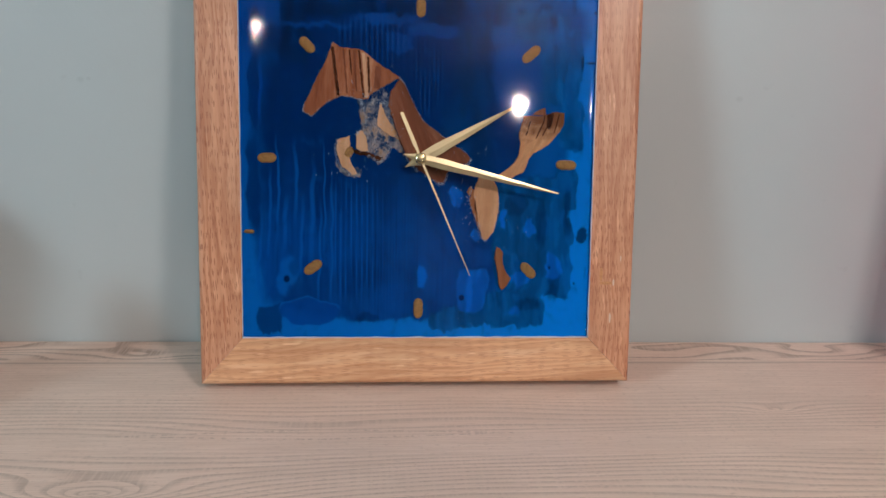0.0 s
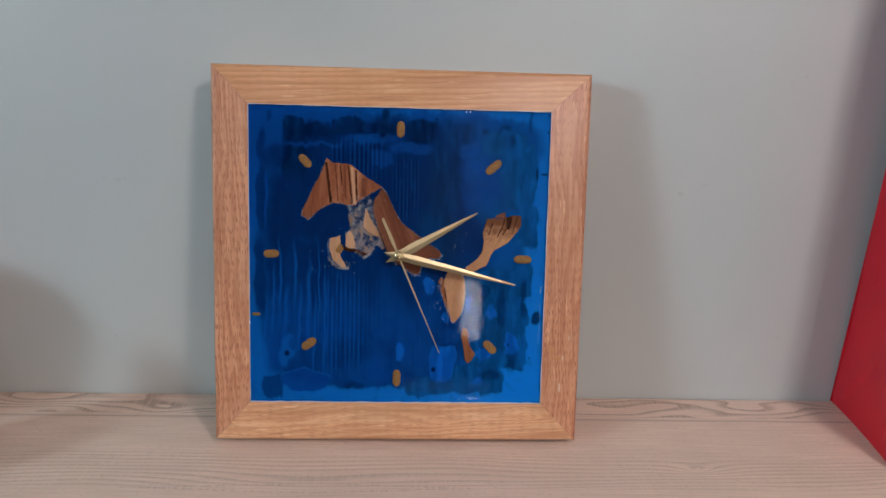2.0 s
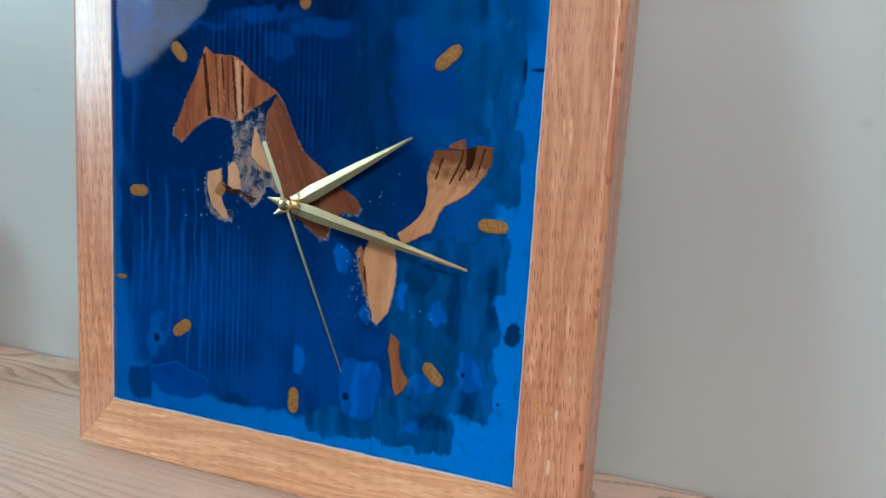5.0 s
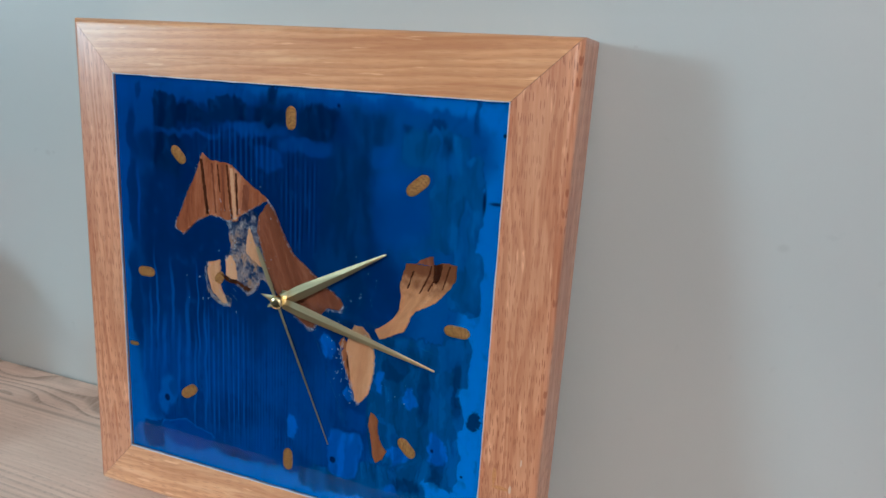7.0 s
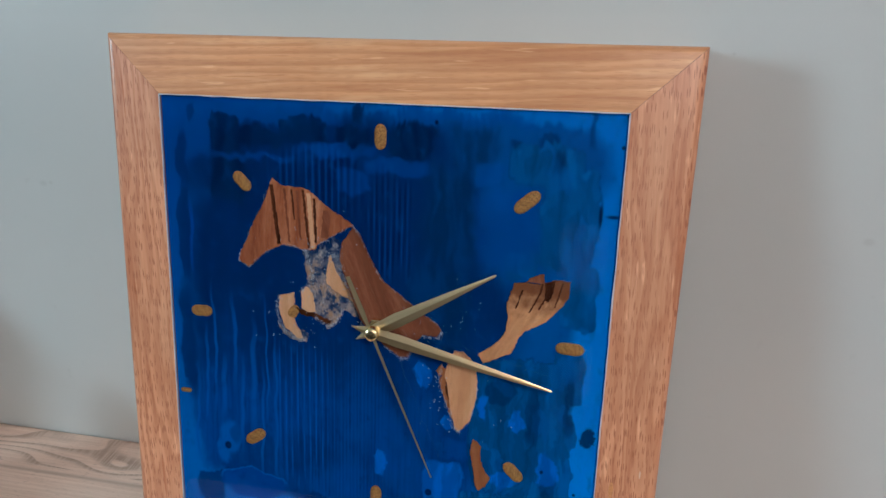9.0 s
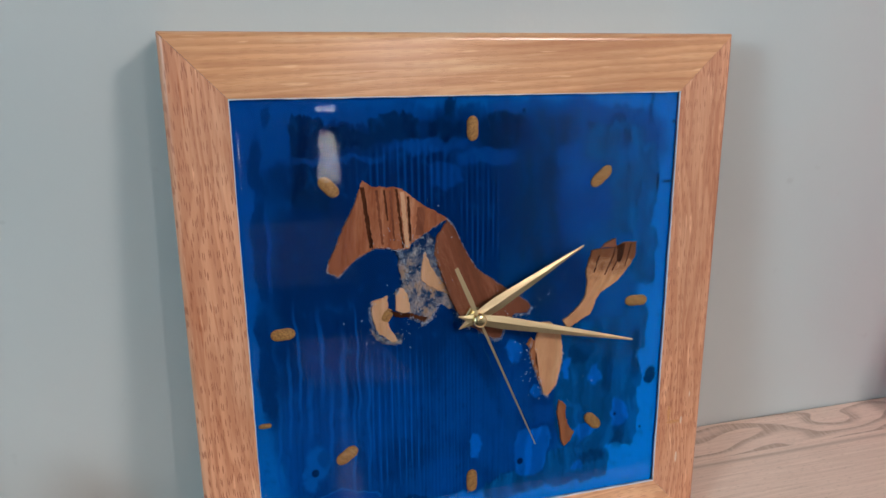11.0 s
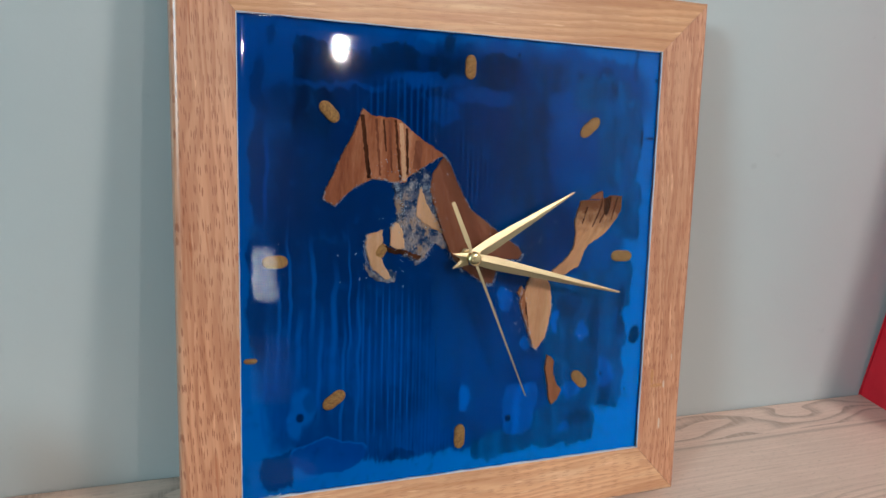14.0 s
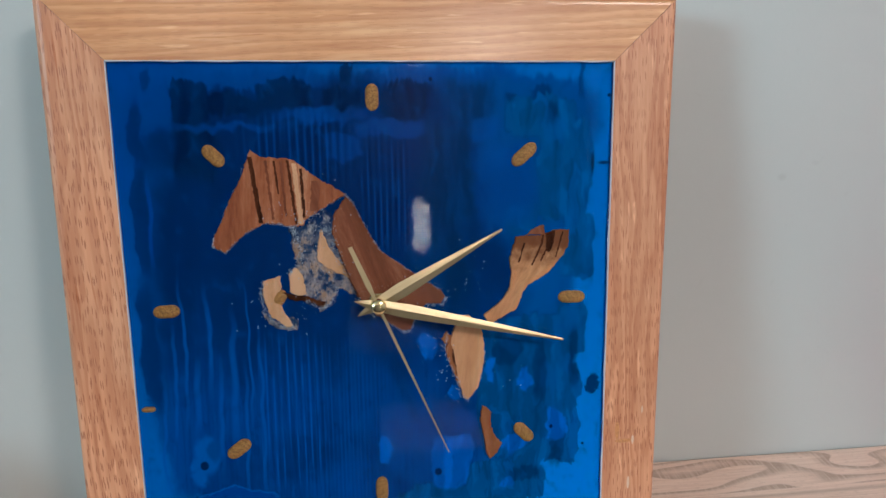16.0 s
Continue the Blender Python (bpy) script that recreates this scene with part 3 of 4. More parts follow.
OAK_STRAIGHT = oak("straight grained varnished oak", (0.63, 0.315, 0.148), (0.43, 0.165, 0.064), (0.75, 0.46, 0.255), 0.16, 175.0, 2.6, 0.52)
BLUE = blue_paint()
RESIN = clear_resin()
BRASS = brushed_brass()
POLISHED = plain("polished brass", (0.78, 0.64, 0.36), 0.24, 1.0)
BOARD = plain("plywood backing board", (0.42, 0.30, 0.19), 0.6, 0, 0.15, 60)
GLUE = plain("white glue line", (0.50, 0.56, 0.62), 0.4)
HEAD = veneer("striped olive wood", [(0.30, (0.26, 0.090, 0.045)), (0.44, (0.38, 0.145, 0.072)), (0.54, (0.45, 0.190, 0.098)), (0.64, (0.54, 0.255, 0.140)), (0.76, (0.66, 0.39, 0.24))], 95, lean=-3)
NECK = veneer("brown walnut", [(0.30, (0.180, 0.066, 0.036)), (0.50, (0.265, 0.104, 0.058)), (0.70, (0.38, 0.170, 0.100))], 75, lean=20)
PALE = veneer("pale pear wood", [(0.30, (0.50, 0.265, 0.135)), (0.55, (0.66, 0.395, 0.215)), (0.75, (0.76, 0.50, 0.30))], 60, lean=-5)
SCORCHED = veneer("pale wood scorched at one end", [(0.30, (0.52, 0.275, 0.130)), (0.55, (0.70, 0.42, 0.225)), (0.75, (0.80, 0.54, 0.325))], 75, lean=-28, scorch=(0.204, 0.228))
DARK_WALLY = veneer("cream wood", [(0.30, (0.58, 0.345, 0.18)), (0.6, (0.76, 0.52, 0.33))], 50)
BURNT = veneer("dark split wood", [(0.30, (0.03, 0.012, 0.007)), (0.6, (0.11, 0.038, 0.018))], 140)
RUST = veneer("reddish wood", [(0.30, (0.30, 0.115, 0.050)), (0.6, (0.46, 0.205, 0.095))], 60, lean=10)
CRUSH = crushed()
BEAN = plain("speckled gold bean", (0.40, 0.225, 0.072), 0.75, 0, 0.40, 900)
DRIP = plain("pale spilt resin", (0.66, 0.48, 0.36), 0.25)
STAIN = plain("brown stain", (0.50, 0.22, 0.085), 0.4, 0, 0.2, 700)
FLECK = plain("pale resin bubble", (0.44, 0.58, 0.72), 0.3)
RED = paper("glossy red paper", (0.66, 0.008, 0.024), 0.48)
SILVER = paper("silver grey paper", (0.42, 0.40, 0.40), 0.35)
GREEN = paper("green printed paper", (0.22, 0.38, 0.04), 0.4)
FELT = plain("blue felt", (0.11, 0.28, 0.41), 0.95, 0, 0.12, 300)
PEACH = plain("peach cloth", (0.62, 0.32, 0.18), 0.85, 0, 0.1, 400)
ORANGE = plain("orange wool", (0.80, 0.085, 0.012), 0.9, 0, 0.3, 600)


# ---- mesh helpers ----
def mesh_of(name, bm, mats, smooth=False, closed=True):
    if closed:
        bmesh.ops.recalc_face_normals(bm, faces=bm.faces)
    me = bpy.data.meshes.new(name)
    bm.to_mesh(me)
    bm.free()
    for m in mats if isinstance(mats, (list, tuple)) else [mats]:
        me.materials.append(m)
    if smooth:
        me.polygons.foreach_set("use_smooth", [True] * len(me.polygons))
    return me


def thing(name, bm, mats, label, category, group="", kind="", smooth=False):
    ob = new(name, mesh_of(name, bm, mats, smooth))
    return tagged(ob, label, category, group, kind)


def part(name, bm, mats, parent, label="", smooth=False, at=None, closed=True):
    ob = new(name, mesh_of(name, bm, mats, smooth, closed))
    ob.parent = parent
    if at is not None:
        ob.matrix_local = at
    return tagged(ob, label)


def empty(name, m, label, category, group=""):
    ob = new(name)
    ob.empty_display_size = 0.05
    ob.matrix_world = m
    return tagged(ob, label, category, group)


def box(lo, hi, bm=None):
    bm = bm or bmesh.new()
    c = [(a + b) / 2 for a, b in zip(lo, hi)]
    s = [b - a for a, b in zip(lo, hi)]
    bmesh.ops.create_cube(bm, size=1, matrix=Matrix.Translation(c) @ Matrix.Diagonal((*s, 1)))
    return bm


def bevel(bm, width, segments=2):
    bmesh.ops.bevel(bm, geom=bm.edges[:], offset=width, segments=segments, affect="EDGES", profile=0.6)
    return bm


def slab(outline, top, thick, wobble=0.0, round_edge=0.0005, step=0.0013, seed=1):
    """A slip cut to an outline of (u, v) on the clock's face: edges resampled and slightly ragged, the top edge eased."""
    rnd = random.Random(seed)
    pts = []
    for (ax, az), (bx, bz) in zip(outline, outline[1:] + outline[:1]):
        n = max(1, int(math.hypot(bx - ax, bz - az) / step))
        for i in range(n):
            k = i / n
            j = wobble if i else wobble * 0.4
            pts.append((ax + (bx - ax) * k + rnd.uniform(-j, j), az + (bz - az) * k + rnd.uniform(-j, j)))
    bm = bmesh.new()
    rings = []
    count = len(pts)
    for depth, inset in ((thick, 0.0), (round_edge, 0.0), (0.0, round_edge)):
        ring = []
        for i, (px, pz) in enumerate(pts):
            (qx, qz), (sx, sz) = pts[i - 1], pts[(i + 1) % count]
            nx, nz = sz - qz, -(sx - qx)
            d = math.hypot(nx, nz) or 1
            ring.append(bm.verts.new((px - inset * turn_sign(pts) * nx / d, -top + depth, pz - inset * turn_sign(pts) * nz / d)))
        rings.append(ring)
    for a, b in zip(rings, rings[1:]):
        for i in range(count):
            bm.faces.new((a[i], a[(i + 1) % count], b[(i + 1) % count], b[i]))
    bm.faces.new(rings[-1])
    bm.faces.new(rings[0])
    return bm


def turn_sign(pts):
    area = sum(ax * bz - bx * az for (ax, az), (bx, bz) in zip(pts, pts[1:] + pts[:1]))
    return 1 if area > 0 else -1


def pairs(*flat):
    return [(flat[i], flat[i + 1]) for i in range(0, len(flat), 2)]


# ---- the room ----
X0, X1, Y0, H = -2.4, 2.4, -6.4, 2.62
T = 0.15


def wall(name, lo, hi, mat, label):
    return thing(name, box(lo, hi), mat, label, "wall", kind="structure")


wall("wall_north", (X0 - T, WALL_Y, 0), (X1 + T, WALL_Y + T, H), WALL, "smooth sage grey painted wall behind the shelf")
# west and south walls with their window openings
def holed_wall(name, lo, hi, axis, gaps, sill, head, label):
    """A wall box with openings between sill and head: gaps are (from, to) along the wall's own axis."""
    bm = bmesh.new()
    ends = [lo[axis], *(e for g in gaps for e in g), hi[axis]]
    spans = [(a, b, lo[2], hi[2]) for a, b in zip(ends[::2], ends[1::2])]
    spans += [(a, b, p, q) for a, b in gaps for p, q in ((lo[2], sill), (head, hi[2]))]
    for p, q, r, t in spans:
        l, h = list(lo), list(hi)
        l[axis], h[axis], l[2], h[2] = p, q, r, t
        box(l, h, bm)
    return thing(name, bm, DARK_WALL, label, "wall", kind="structure")


WEST, SOUTH = ((-2.88, -2.12), (-2.08, -1.32)), ((0.65, 0.85),)
holed_wall("wall_west", (X0 - T, Y0, 0), (X0, WALL_Y - 0.001, H), 1, WEST, 1.45, 2.19, "plain dark grey wall with two windows")
# unseen; made pale as a reflector for the right side of the scene
wall("wall_east", (X1, Y0, 0), (X1 + T, WALL_Y - 0.001, H), PALE_WALL, "unseen wall closing the room, pale grey to bounce light")
holed_wall("wall_south", (X0 - T, Y0 - T, 0), (X1 + T, Y0 - 0.001, H), 0, SOUTH, 0.98, 1.36, "plain dark grey wall with a narrow window")


def window_frame(name, at, across, up, wide):
    """A plain casing set in a window opening: across is the opening's half width, up its half height."""
    ob = empty(name, at, "plain pale grey window casing in the wall opening", "window")
    tagged(ob, kind="structure")
    for lo, hi in (((-across, 0, -up), (-across + wide, 0.06, up)), ((across - wide, 0, -up), (across, 0.06, up)),
                   ((-across + wide, 0, up - wide), (across - wide, 0.06, up)), ((-across + wide, 0, -up), (across - wide, 0.06, -up + wide))):
        part("casing_bar", bevel(box(lo, hi), 0.003), CEIL, ob)


for k, (a, b) in enumerate(WEST):
    window_frame("window_%d" % (k + 1), pose(X0 - 0.004, (a + b) / 2, 1.82, 0, 0, 90), (b - a) / 2 - 0.002, 0.368, 0.03)
window_frame("window_3", pose(0.75, Y0 - 0.07, 1.17), 0.098, 0.188, 0.012)

# an unseen dark curtain added before the west windows: its slanted edge shapes their reflection
bm = bmesh.new()
rows = []
for i in range(41):
    z = 0.06 + 2.26 * i / 40
    edge = -2.05 - 1.15 * max(0.0, z - 1.49)
    row = []
    for j in range(31):
        y = -3.10 + (max(edge, -2.96) + 3.10) * j / 30
        row.append(bm.verts.new((X0 + 0.07 + 0.022 * math.sin(j * 1.25 + 0.02 * i), y, z)))
    rows.append(row)
for a, b in zip(rows, rows[1:]):
    for j in range(30):
        bm.faces.new((a[j], a[j + 1], b[j + 1], b[j]))
bmesh.ops.solidify(bm, geom=bm.faces[:], thickness=0.003)
thing("curtain", bm, CLOTH, "unseen dark grey cloth curtain, added to cut the window's reflection aslant", "curtain", smooth=True)
thing("floor", box((X0 - T, Y0 - T, -0.1), (X1 + T, WALL_Y + T, -0.001)), FLOORING, "brown wooden floor", "floor", kind="structure")
thing("ceiling", box((X0 - T, Y0 - T, H + 0.001), (X1 + T, WALL_Y + T, H + 0.1)), CEIL, "plain pale grey painted ceiling", "ceiling", kind="structure")

# unseen ribbed radiator under the narrow window and pale rug, added as pale patches for the resin to reflect
radiator = empty("radiator", pose(0.50, Y0 + 0.07, 0.28), "white ribbed radiator on the wall under the narrow window", "radiator")
for k in range(12):
    part("rib", bevel(box((-0.45 + 0.075 * k, -0.045, 0.0), (-0.385 + 0.075 * k, 0.045, 0.46)), 0.012), ENAMEL, radiator)
for z in (0.045, 0.415):
    part("pipe", box((-0.47, -0.015, z - 0.015), (0.46, 0.015, z + 0.015)), ENAMEL, radiator)
for x in (-0.30, 0.30):
    part("bracket", box((x - 0.02, -0.068, 0.34), (x + 0.02, -0.045, 0.38)), ENAMEL, radiator)
thing("rug", bevel(box((0.25, -5.7, 0.0), (0.95, -4.3, 0.012)), 0.004), RUG, "pale grey woven rug on the floor", "rug")

# ---- the shelf ----
shelf = bevel(box((X0 + 0.01, -0.186, SHELF_Z - 0.038), (X1 - 0.01, WALL_Y - 0.0012, SHELF_Z)), 0.002)
thing("shelf_board", shelf, LAMINATE, "long shelf board in pale limed ash laminate along the wall", "shelf")

# ---- the clock ----
clock = empty("wall_clock", pose(0, 0, 0.8, LEAN, -0.488, 0),
              "square oak framed clock, blue resin dial, leaning on the wall", "clock")


def rail(outer_a, outer_b, inner_a, inner_b):
    """A mitred rail between two outer and two inner corners (x, z) of the frame: its face at y = 0, the outer arris well rounded."""
    bm = bmesh.new()
    r = 0.0050
    wide = math.dist(outer_a, inner_a) * 0.72
    prof = [(DEPTH, 0.0), (r, 0.0)]
    prof += [(r - r * math.sin(a), r - r * math.cos(a)) for a in (math.pi / 10, math.pi / 5, 3 * math.pi / 10, 2 * math.pi / 5, math.pi / 2)]
    prof += [(0.0, wide - 0.0006), (0.0006, wide), (0.010, wide), (0.010, wide - 0.010), (DEPTH, wide - 0.010)]
    n = 24
    rings = []
    for i in range(n + 1):
        k = 0.0004 + 0.9992 * i / n
        ring = []
        for y, w in prof:
            q = w / wide
            a = [o + (m - o) * q for o, m in zip(outer_a, inner_a)]
            b = [o + (m - o) * q for o, m in zip(outer_b, inner_b)]
            ring.append(bm.verts.new((a[0] + (b[0] - a[0]) * k, y, a[1] + (b[1] - a[1]) * k)))
        rings.append(ring)
    k = len(prof)
    for a, b in zip(rings, rings[1:]):
        for i in range(k):
            bm.faces.new((a[i], a[(i + 1) % k], b[(i + 1) % k], b[i]))
    bm.faces.new(rings[0])
    bm.faces.new(rings[-1])
    # the grain runs along the object's own x axis
    turn = math.atan2(outer_b[1] - outer_a[1], outer_b[0] - outer_a[0])
    mid = [(p + q) / 2 for p, q in zip(outer_a, outer_b)]
    place = pose(mid[0], 0, mid[1], 0, -math.degrees(turn), 0)
    bm.transform(place.inverted())
    return bm, place


for label, a, b, mat in (("oak bottom rail with a rounded edge", 3, 2, OAK_PALE), ("oak side rail with a resin stain", 2, 1, OAK),
                         ("oak top rail with straight grain", 1, 0, OAK_STRAIGHT), ("oak side rail", 0, 3, OAK)):
    bm, place = rail(OUTER[a], OUTER[b], INNER[a], INNER[b])
    part("frame_rail", bm, mat, clock, label, at=place)

(IX0, BOT), (IX1, TOP) = (-0.1514, 0.0370), (0.1510, 0.3395)


def face_sheet(y0, y1, grow=0.0):
    """A board cut to the frame's opening, grown or shrunk all round, between two depths."""
    bm = bmesh.new()
    mid = [sum(c) / 4 for c in zip(*INNER)]
    rim = [(x + math.copysign(grow, x - mid[0]), z + math.copysign(grow, z - mid[1])) for x, z in INNER]
    front, back = ([bm.verts.new((x, y, z)) for x, z in rim] for y in (y0, y1))
    bm.faces.new(front)
    bm.faces.new(back)
    for i in range(4):
        bm.faces.new((front[i], front[i - 1], back[i - 1], back[i]))
    return bm


part("backing_board", face_sheet(0.0102, 0.016, 0.006), BOARD, clock, "thin wooden backing board")
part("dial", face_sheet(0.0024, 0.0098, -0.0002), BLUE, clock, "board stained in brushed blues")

# resin: a sheet that climbs a little where it meets the frame
bm = bmesh.new()
n = 72
ease = lambda k: 0.5 - 0.5 * math.cos(math.pi * k)
grid = []
for i in range(n + 1):
    row = []
    for j in range(n + 1):
        p, q = 0.001 + 0.998 * ease(i / n), 0.001 + 0.998 * ease(j / n)
        low = [a + (b - a) * p for a, b in zip(INNER[3], INNER[2])]
        high = [a + (b - a) * p for a, b in zip(INNER[0], INNER[1])]
        u, v = (a + (b - a) * q for a, b in zip(low, high))
        gap = 0.302 * min(p, 1 - p, q, 1 - q)
        row.append(bm.verts.new((u, 0.0005 - 0.0006 * math.exp(-gap / 0.0030), v)))
    grid.append(row)
for i in range(n):
    for j in range(n):
        bm.faces.new((grid[i][j], grid[i + 1][j], grid[i + 1][j + 1], grid[i][j + 1]))
part("resin_coat", bm, RESIN, clock, "glossy clear cast resin", smooth=True, closed=False)


def glue(a, b, wide, seed):
    """A thin uneven bead of glue along the inner edge of the frame."""
    rnd = random.Random(seed)
    bm = bmesh.new()
    n = 40
    d = math.dist(a, b)
    nx, nz = -(b[1] - a[1]) / d, (b[0] - a[0]) / d
    rows = []
    for i in range(n + 1):
        x, z = (p + (q - p) * i / n for p, q in zip(a, b))
        w = wide * rnd.uniform(0.35, 1.3)
        rows.append([bm.verts.new((x + nx * s, y, z + nz * s)) for s, y in ((-0.0003, 0.0010), (-0.0003, -0.0004), (w * 0.5, -0.0006), (w, 0.0002), (w, 0.0010))])
    for p, q in zip(rows, rows[1:]):
        for i in range(5):
            bm.faces.new((p[i], p[(i + 1) % 5], q[(i + 1) % 5], q[i]))
    bm.faces.new(rows[0])
    bm.faces.new(rows[-1])
    return bm


for k, (a, b, wide) in enumerate(((INNER[3], INNER[2], 0.0009), (INNER[2], INNER[1], 0.0006), (INNER[1], INNER[0], 0.0006), (INNER[0], INNER[3], 0.0004))):
    part("glue_line", glue(a, b, wide, 70 + k), GLUE, clock, "white line of glue beside the resin", smooth=True)

# beads of resin that ran onto the side rail
for x, z, a, b in ((0.1722, 0.0862, 0.0010, 0.0034), (0.1700, 0.0545, 0.0011, 0.0050), (0.1782, 0.1075, 0.0006, 0.0030), (0.1655, 0.0858, 0.0068, 0.0016), (0.1608, 0.0935, 0.0016, 0.0070)):
    bm = bmesh.new()
    bmesh.ops.create_uvsphere(bm, u_segments=14, v_segments=8, radius=1.0, matrix=Matrix.Translation((x, 0.0001, z)) @ Matrix.Diagonal((a, 0.0003, b, 1)))
    part("resin_bead", bm, STAIN if a > 0.0015 else DRIP, clock, "brown stain" if a > 0.0015 else "pale bead of spilt resin", smooth=True)

# the prancing animal, pieced from slips of wood set in the resin
def slip(name, mat, rough, label, outline, seed, of=None):
    return part(name, slab(outline, -0.0010 - 0.00005 * (seed % 3), 0.0034, rough, seed=seed), mat, of or clock, label)


head = slip("head_piece", HEAD, 0.0005, "striped olive wood head", pairs(-0.0742, 0.2881, -0.0682, 0.2834, -0.0519, 0.2823, -0.0487, 0.2812, -0.0375, 0.2719, -0.0186, 0.2600, -0.0327, 0.2517, -0.0436, 0.2445, -0.0444, 0.2415, -0.0524, 0.2408, -0.0593, 0.2432, -0.0676, 0.2434, -0.0802, 0.2373, -0.0916, 0.2261, -0.0993, 0.2304, -0.0979, 0.2363, -0.0922, 0.2479, -0.0875, 0.2587, -0.0805, 0.2716), 0)
slip("neck_piece", NECK, 0.0004, "dark brown walnut neck and body", pairs(-0.0186, 0.2592, -0.0142, 0.2547, -0.0102, 0.2466, -0.0033, 0.2325, 0.0025, 0.2237, 0.0194, 0.2113, 0.0319, 0.2021, 0.0402, 0.1973, 0.0427, 0.1933, 0.0399, 0.1884, 0.0309, 0.1891, 0.0228, 0.1804, 0.0202, 0.1721, 0.0149, 0.1716, 0.0041, 0.1787, -0.0056, 0.1854, -0.0128, 0.1953, -0.0175, 0.2061, -0.0240, 0.2242, -0.0279, 0.2369, -0.0260, 0.2479), 1)
slip("foreleg_piece", DARK_WALLY, 0.0006, "cream wood foreleg", pairs(-0.0704, 0.2078, -0.0601, 0.2104, -0.0595, 0.2035, -0.0622, 0.1957, -0.0583, 0.1862, -0.0536, 0.1789, -0.0582, 0.1774, -0.0620, 0.1817, -0.0668, 0.1844, -0.0692, 0.1913, -0.0712, 0.2008), 2)
slip("knee_piece", DARK_WALLY, 0.0006, "cream wood knee", pairs(-0.0551, 0.2115, -0.0506, 0.2155, -0.0464, 0.2100, -0.0447, 0.1987, -0.0493, 0.1973, -0.0549, 0.1999), 3)
slip("shin_piece", BURNT, 0.0006, "dark wooden shin", pairs(-0.0586, 0.2005, -0.0540, 0.1985, -0.0447, 0.1968, -0.0328, 0.1927, -0.0353, 0.1898, -0.0446, 0.1938, -0.0548, 0.1952), 4)
slip("chest_piece", DARK_WALLY, 0.0005, "pale wood chest sliver", pairs(-0.0342, 0.2388, -0.0322, 0.2340, -0.0300, 0.2280, -0.0240, 0.2190, -0.0165, 0.2070, -0.0230, 0.2100, -0.0330, 0.2152, -0.0372, 0.2200, -0.0364, 0.2300), 5)
tail = slip("tail_piece", SCORCHED, 0.0004, "pale fan shaped wood", pairs(0.0886, 0.2302, 0.0988, 0.2307, 0.1076, 0.2307, 0.1144, 0.2341, 0.1243, 0.2339, 0.1238, 0.2231, 0.1202, 0.2173, 0.1106, 0.2058, 0.0969, 0.1980, 0.0936, 0.1926, 0.0899, 0.1827, 0.0762, 0.1752, 0.0714, 0.1733, 0.0676, 0.1793, 0.0809, 0.1899, 0.0849, 0.1971, 0.0859, 0.2058, 0.0849, 0.2159), 6)
slip("tuft_piece", NECK, 0.0005, "dark wooden tuft", pairs(0.0956, 0.2313, 0.0998, 0.2347, 0.1070, 0.2377, 0.1086, 0.2312), 7, tail)
hind = slip("hind_piece", PALE, 0.0004, "pale pear wood hind leg", pairs(0.0517, 0.1800, 0.0575, 0.1802, 0.0628, 0.1760, 0.0666, 0.1693, 0.0683, 0.1587, 0.0682, 0.1479, 0.0645, 0.1311, 0.0597, 0.1249, 0.0571, 0.1223, 0.0538, 0.1241, 0.0522, 0.1313, 0.0443, 0.1525, 0.0433, 0.1560, 0.0478, 0.1710), 8)
slip("rough_edge", RUST, 0.0005, "reddish splintered edge", pairs(0.0424, 0.1569, 0.0440, 0.1615, 0.0452, 0.1660, 0.0470, 0.1672, 0.0466, 0.1620, 0.0478, 0.1560, 0.0472, 0.1520, 0.0500, 0.1440, 0.0512, 0.1372, 0.0528, 0.1316, 0.0514, 0.1312, 0.0500, 0.1350, 0.0484, 0.1402, 0.0462, 0.1450, 0.0448, 0.1500, 0.0436, 0.1530), 9, hind)
slip("splinter", BURNT, 0.0010, "dark splinter", pairs(0.0457, 0.1544, 0.0471, 0.1583, 0.0477, 0.1524, 0.0497, 0.1446, 0.0515, 0.1357, 0.0505, 0.1355, 0.0481, 0.1436), 10, hind)
slip("chip_piece", RUST, 0.0007, "small rough wood chip", pairs(0.0398, 0.1648, 0.0439, 0.1699, 0.0470, 0.1637, 0.0424, 0.1610), 11, hind)
slip("hoof_piece", RUST, 0.0004, "reddish wood hoof sliver", pairs(0.0668, 0.1174, 0.0700, 0.1160, 0.0729, 0.1120, 0.0727, 0.1027, 0.0763, 0.0940, 0.0801, 0.0901, 0.0770, 0.0829, 0.0724, 0.0791, 0.0699, 0.0835, 0.0680, 0.0964, 0.0654, 0.1072), 12)
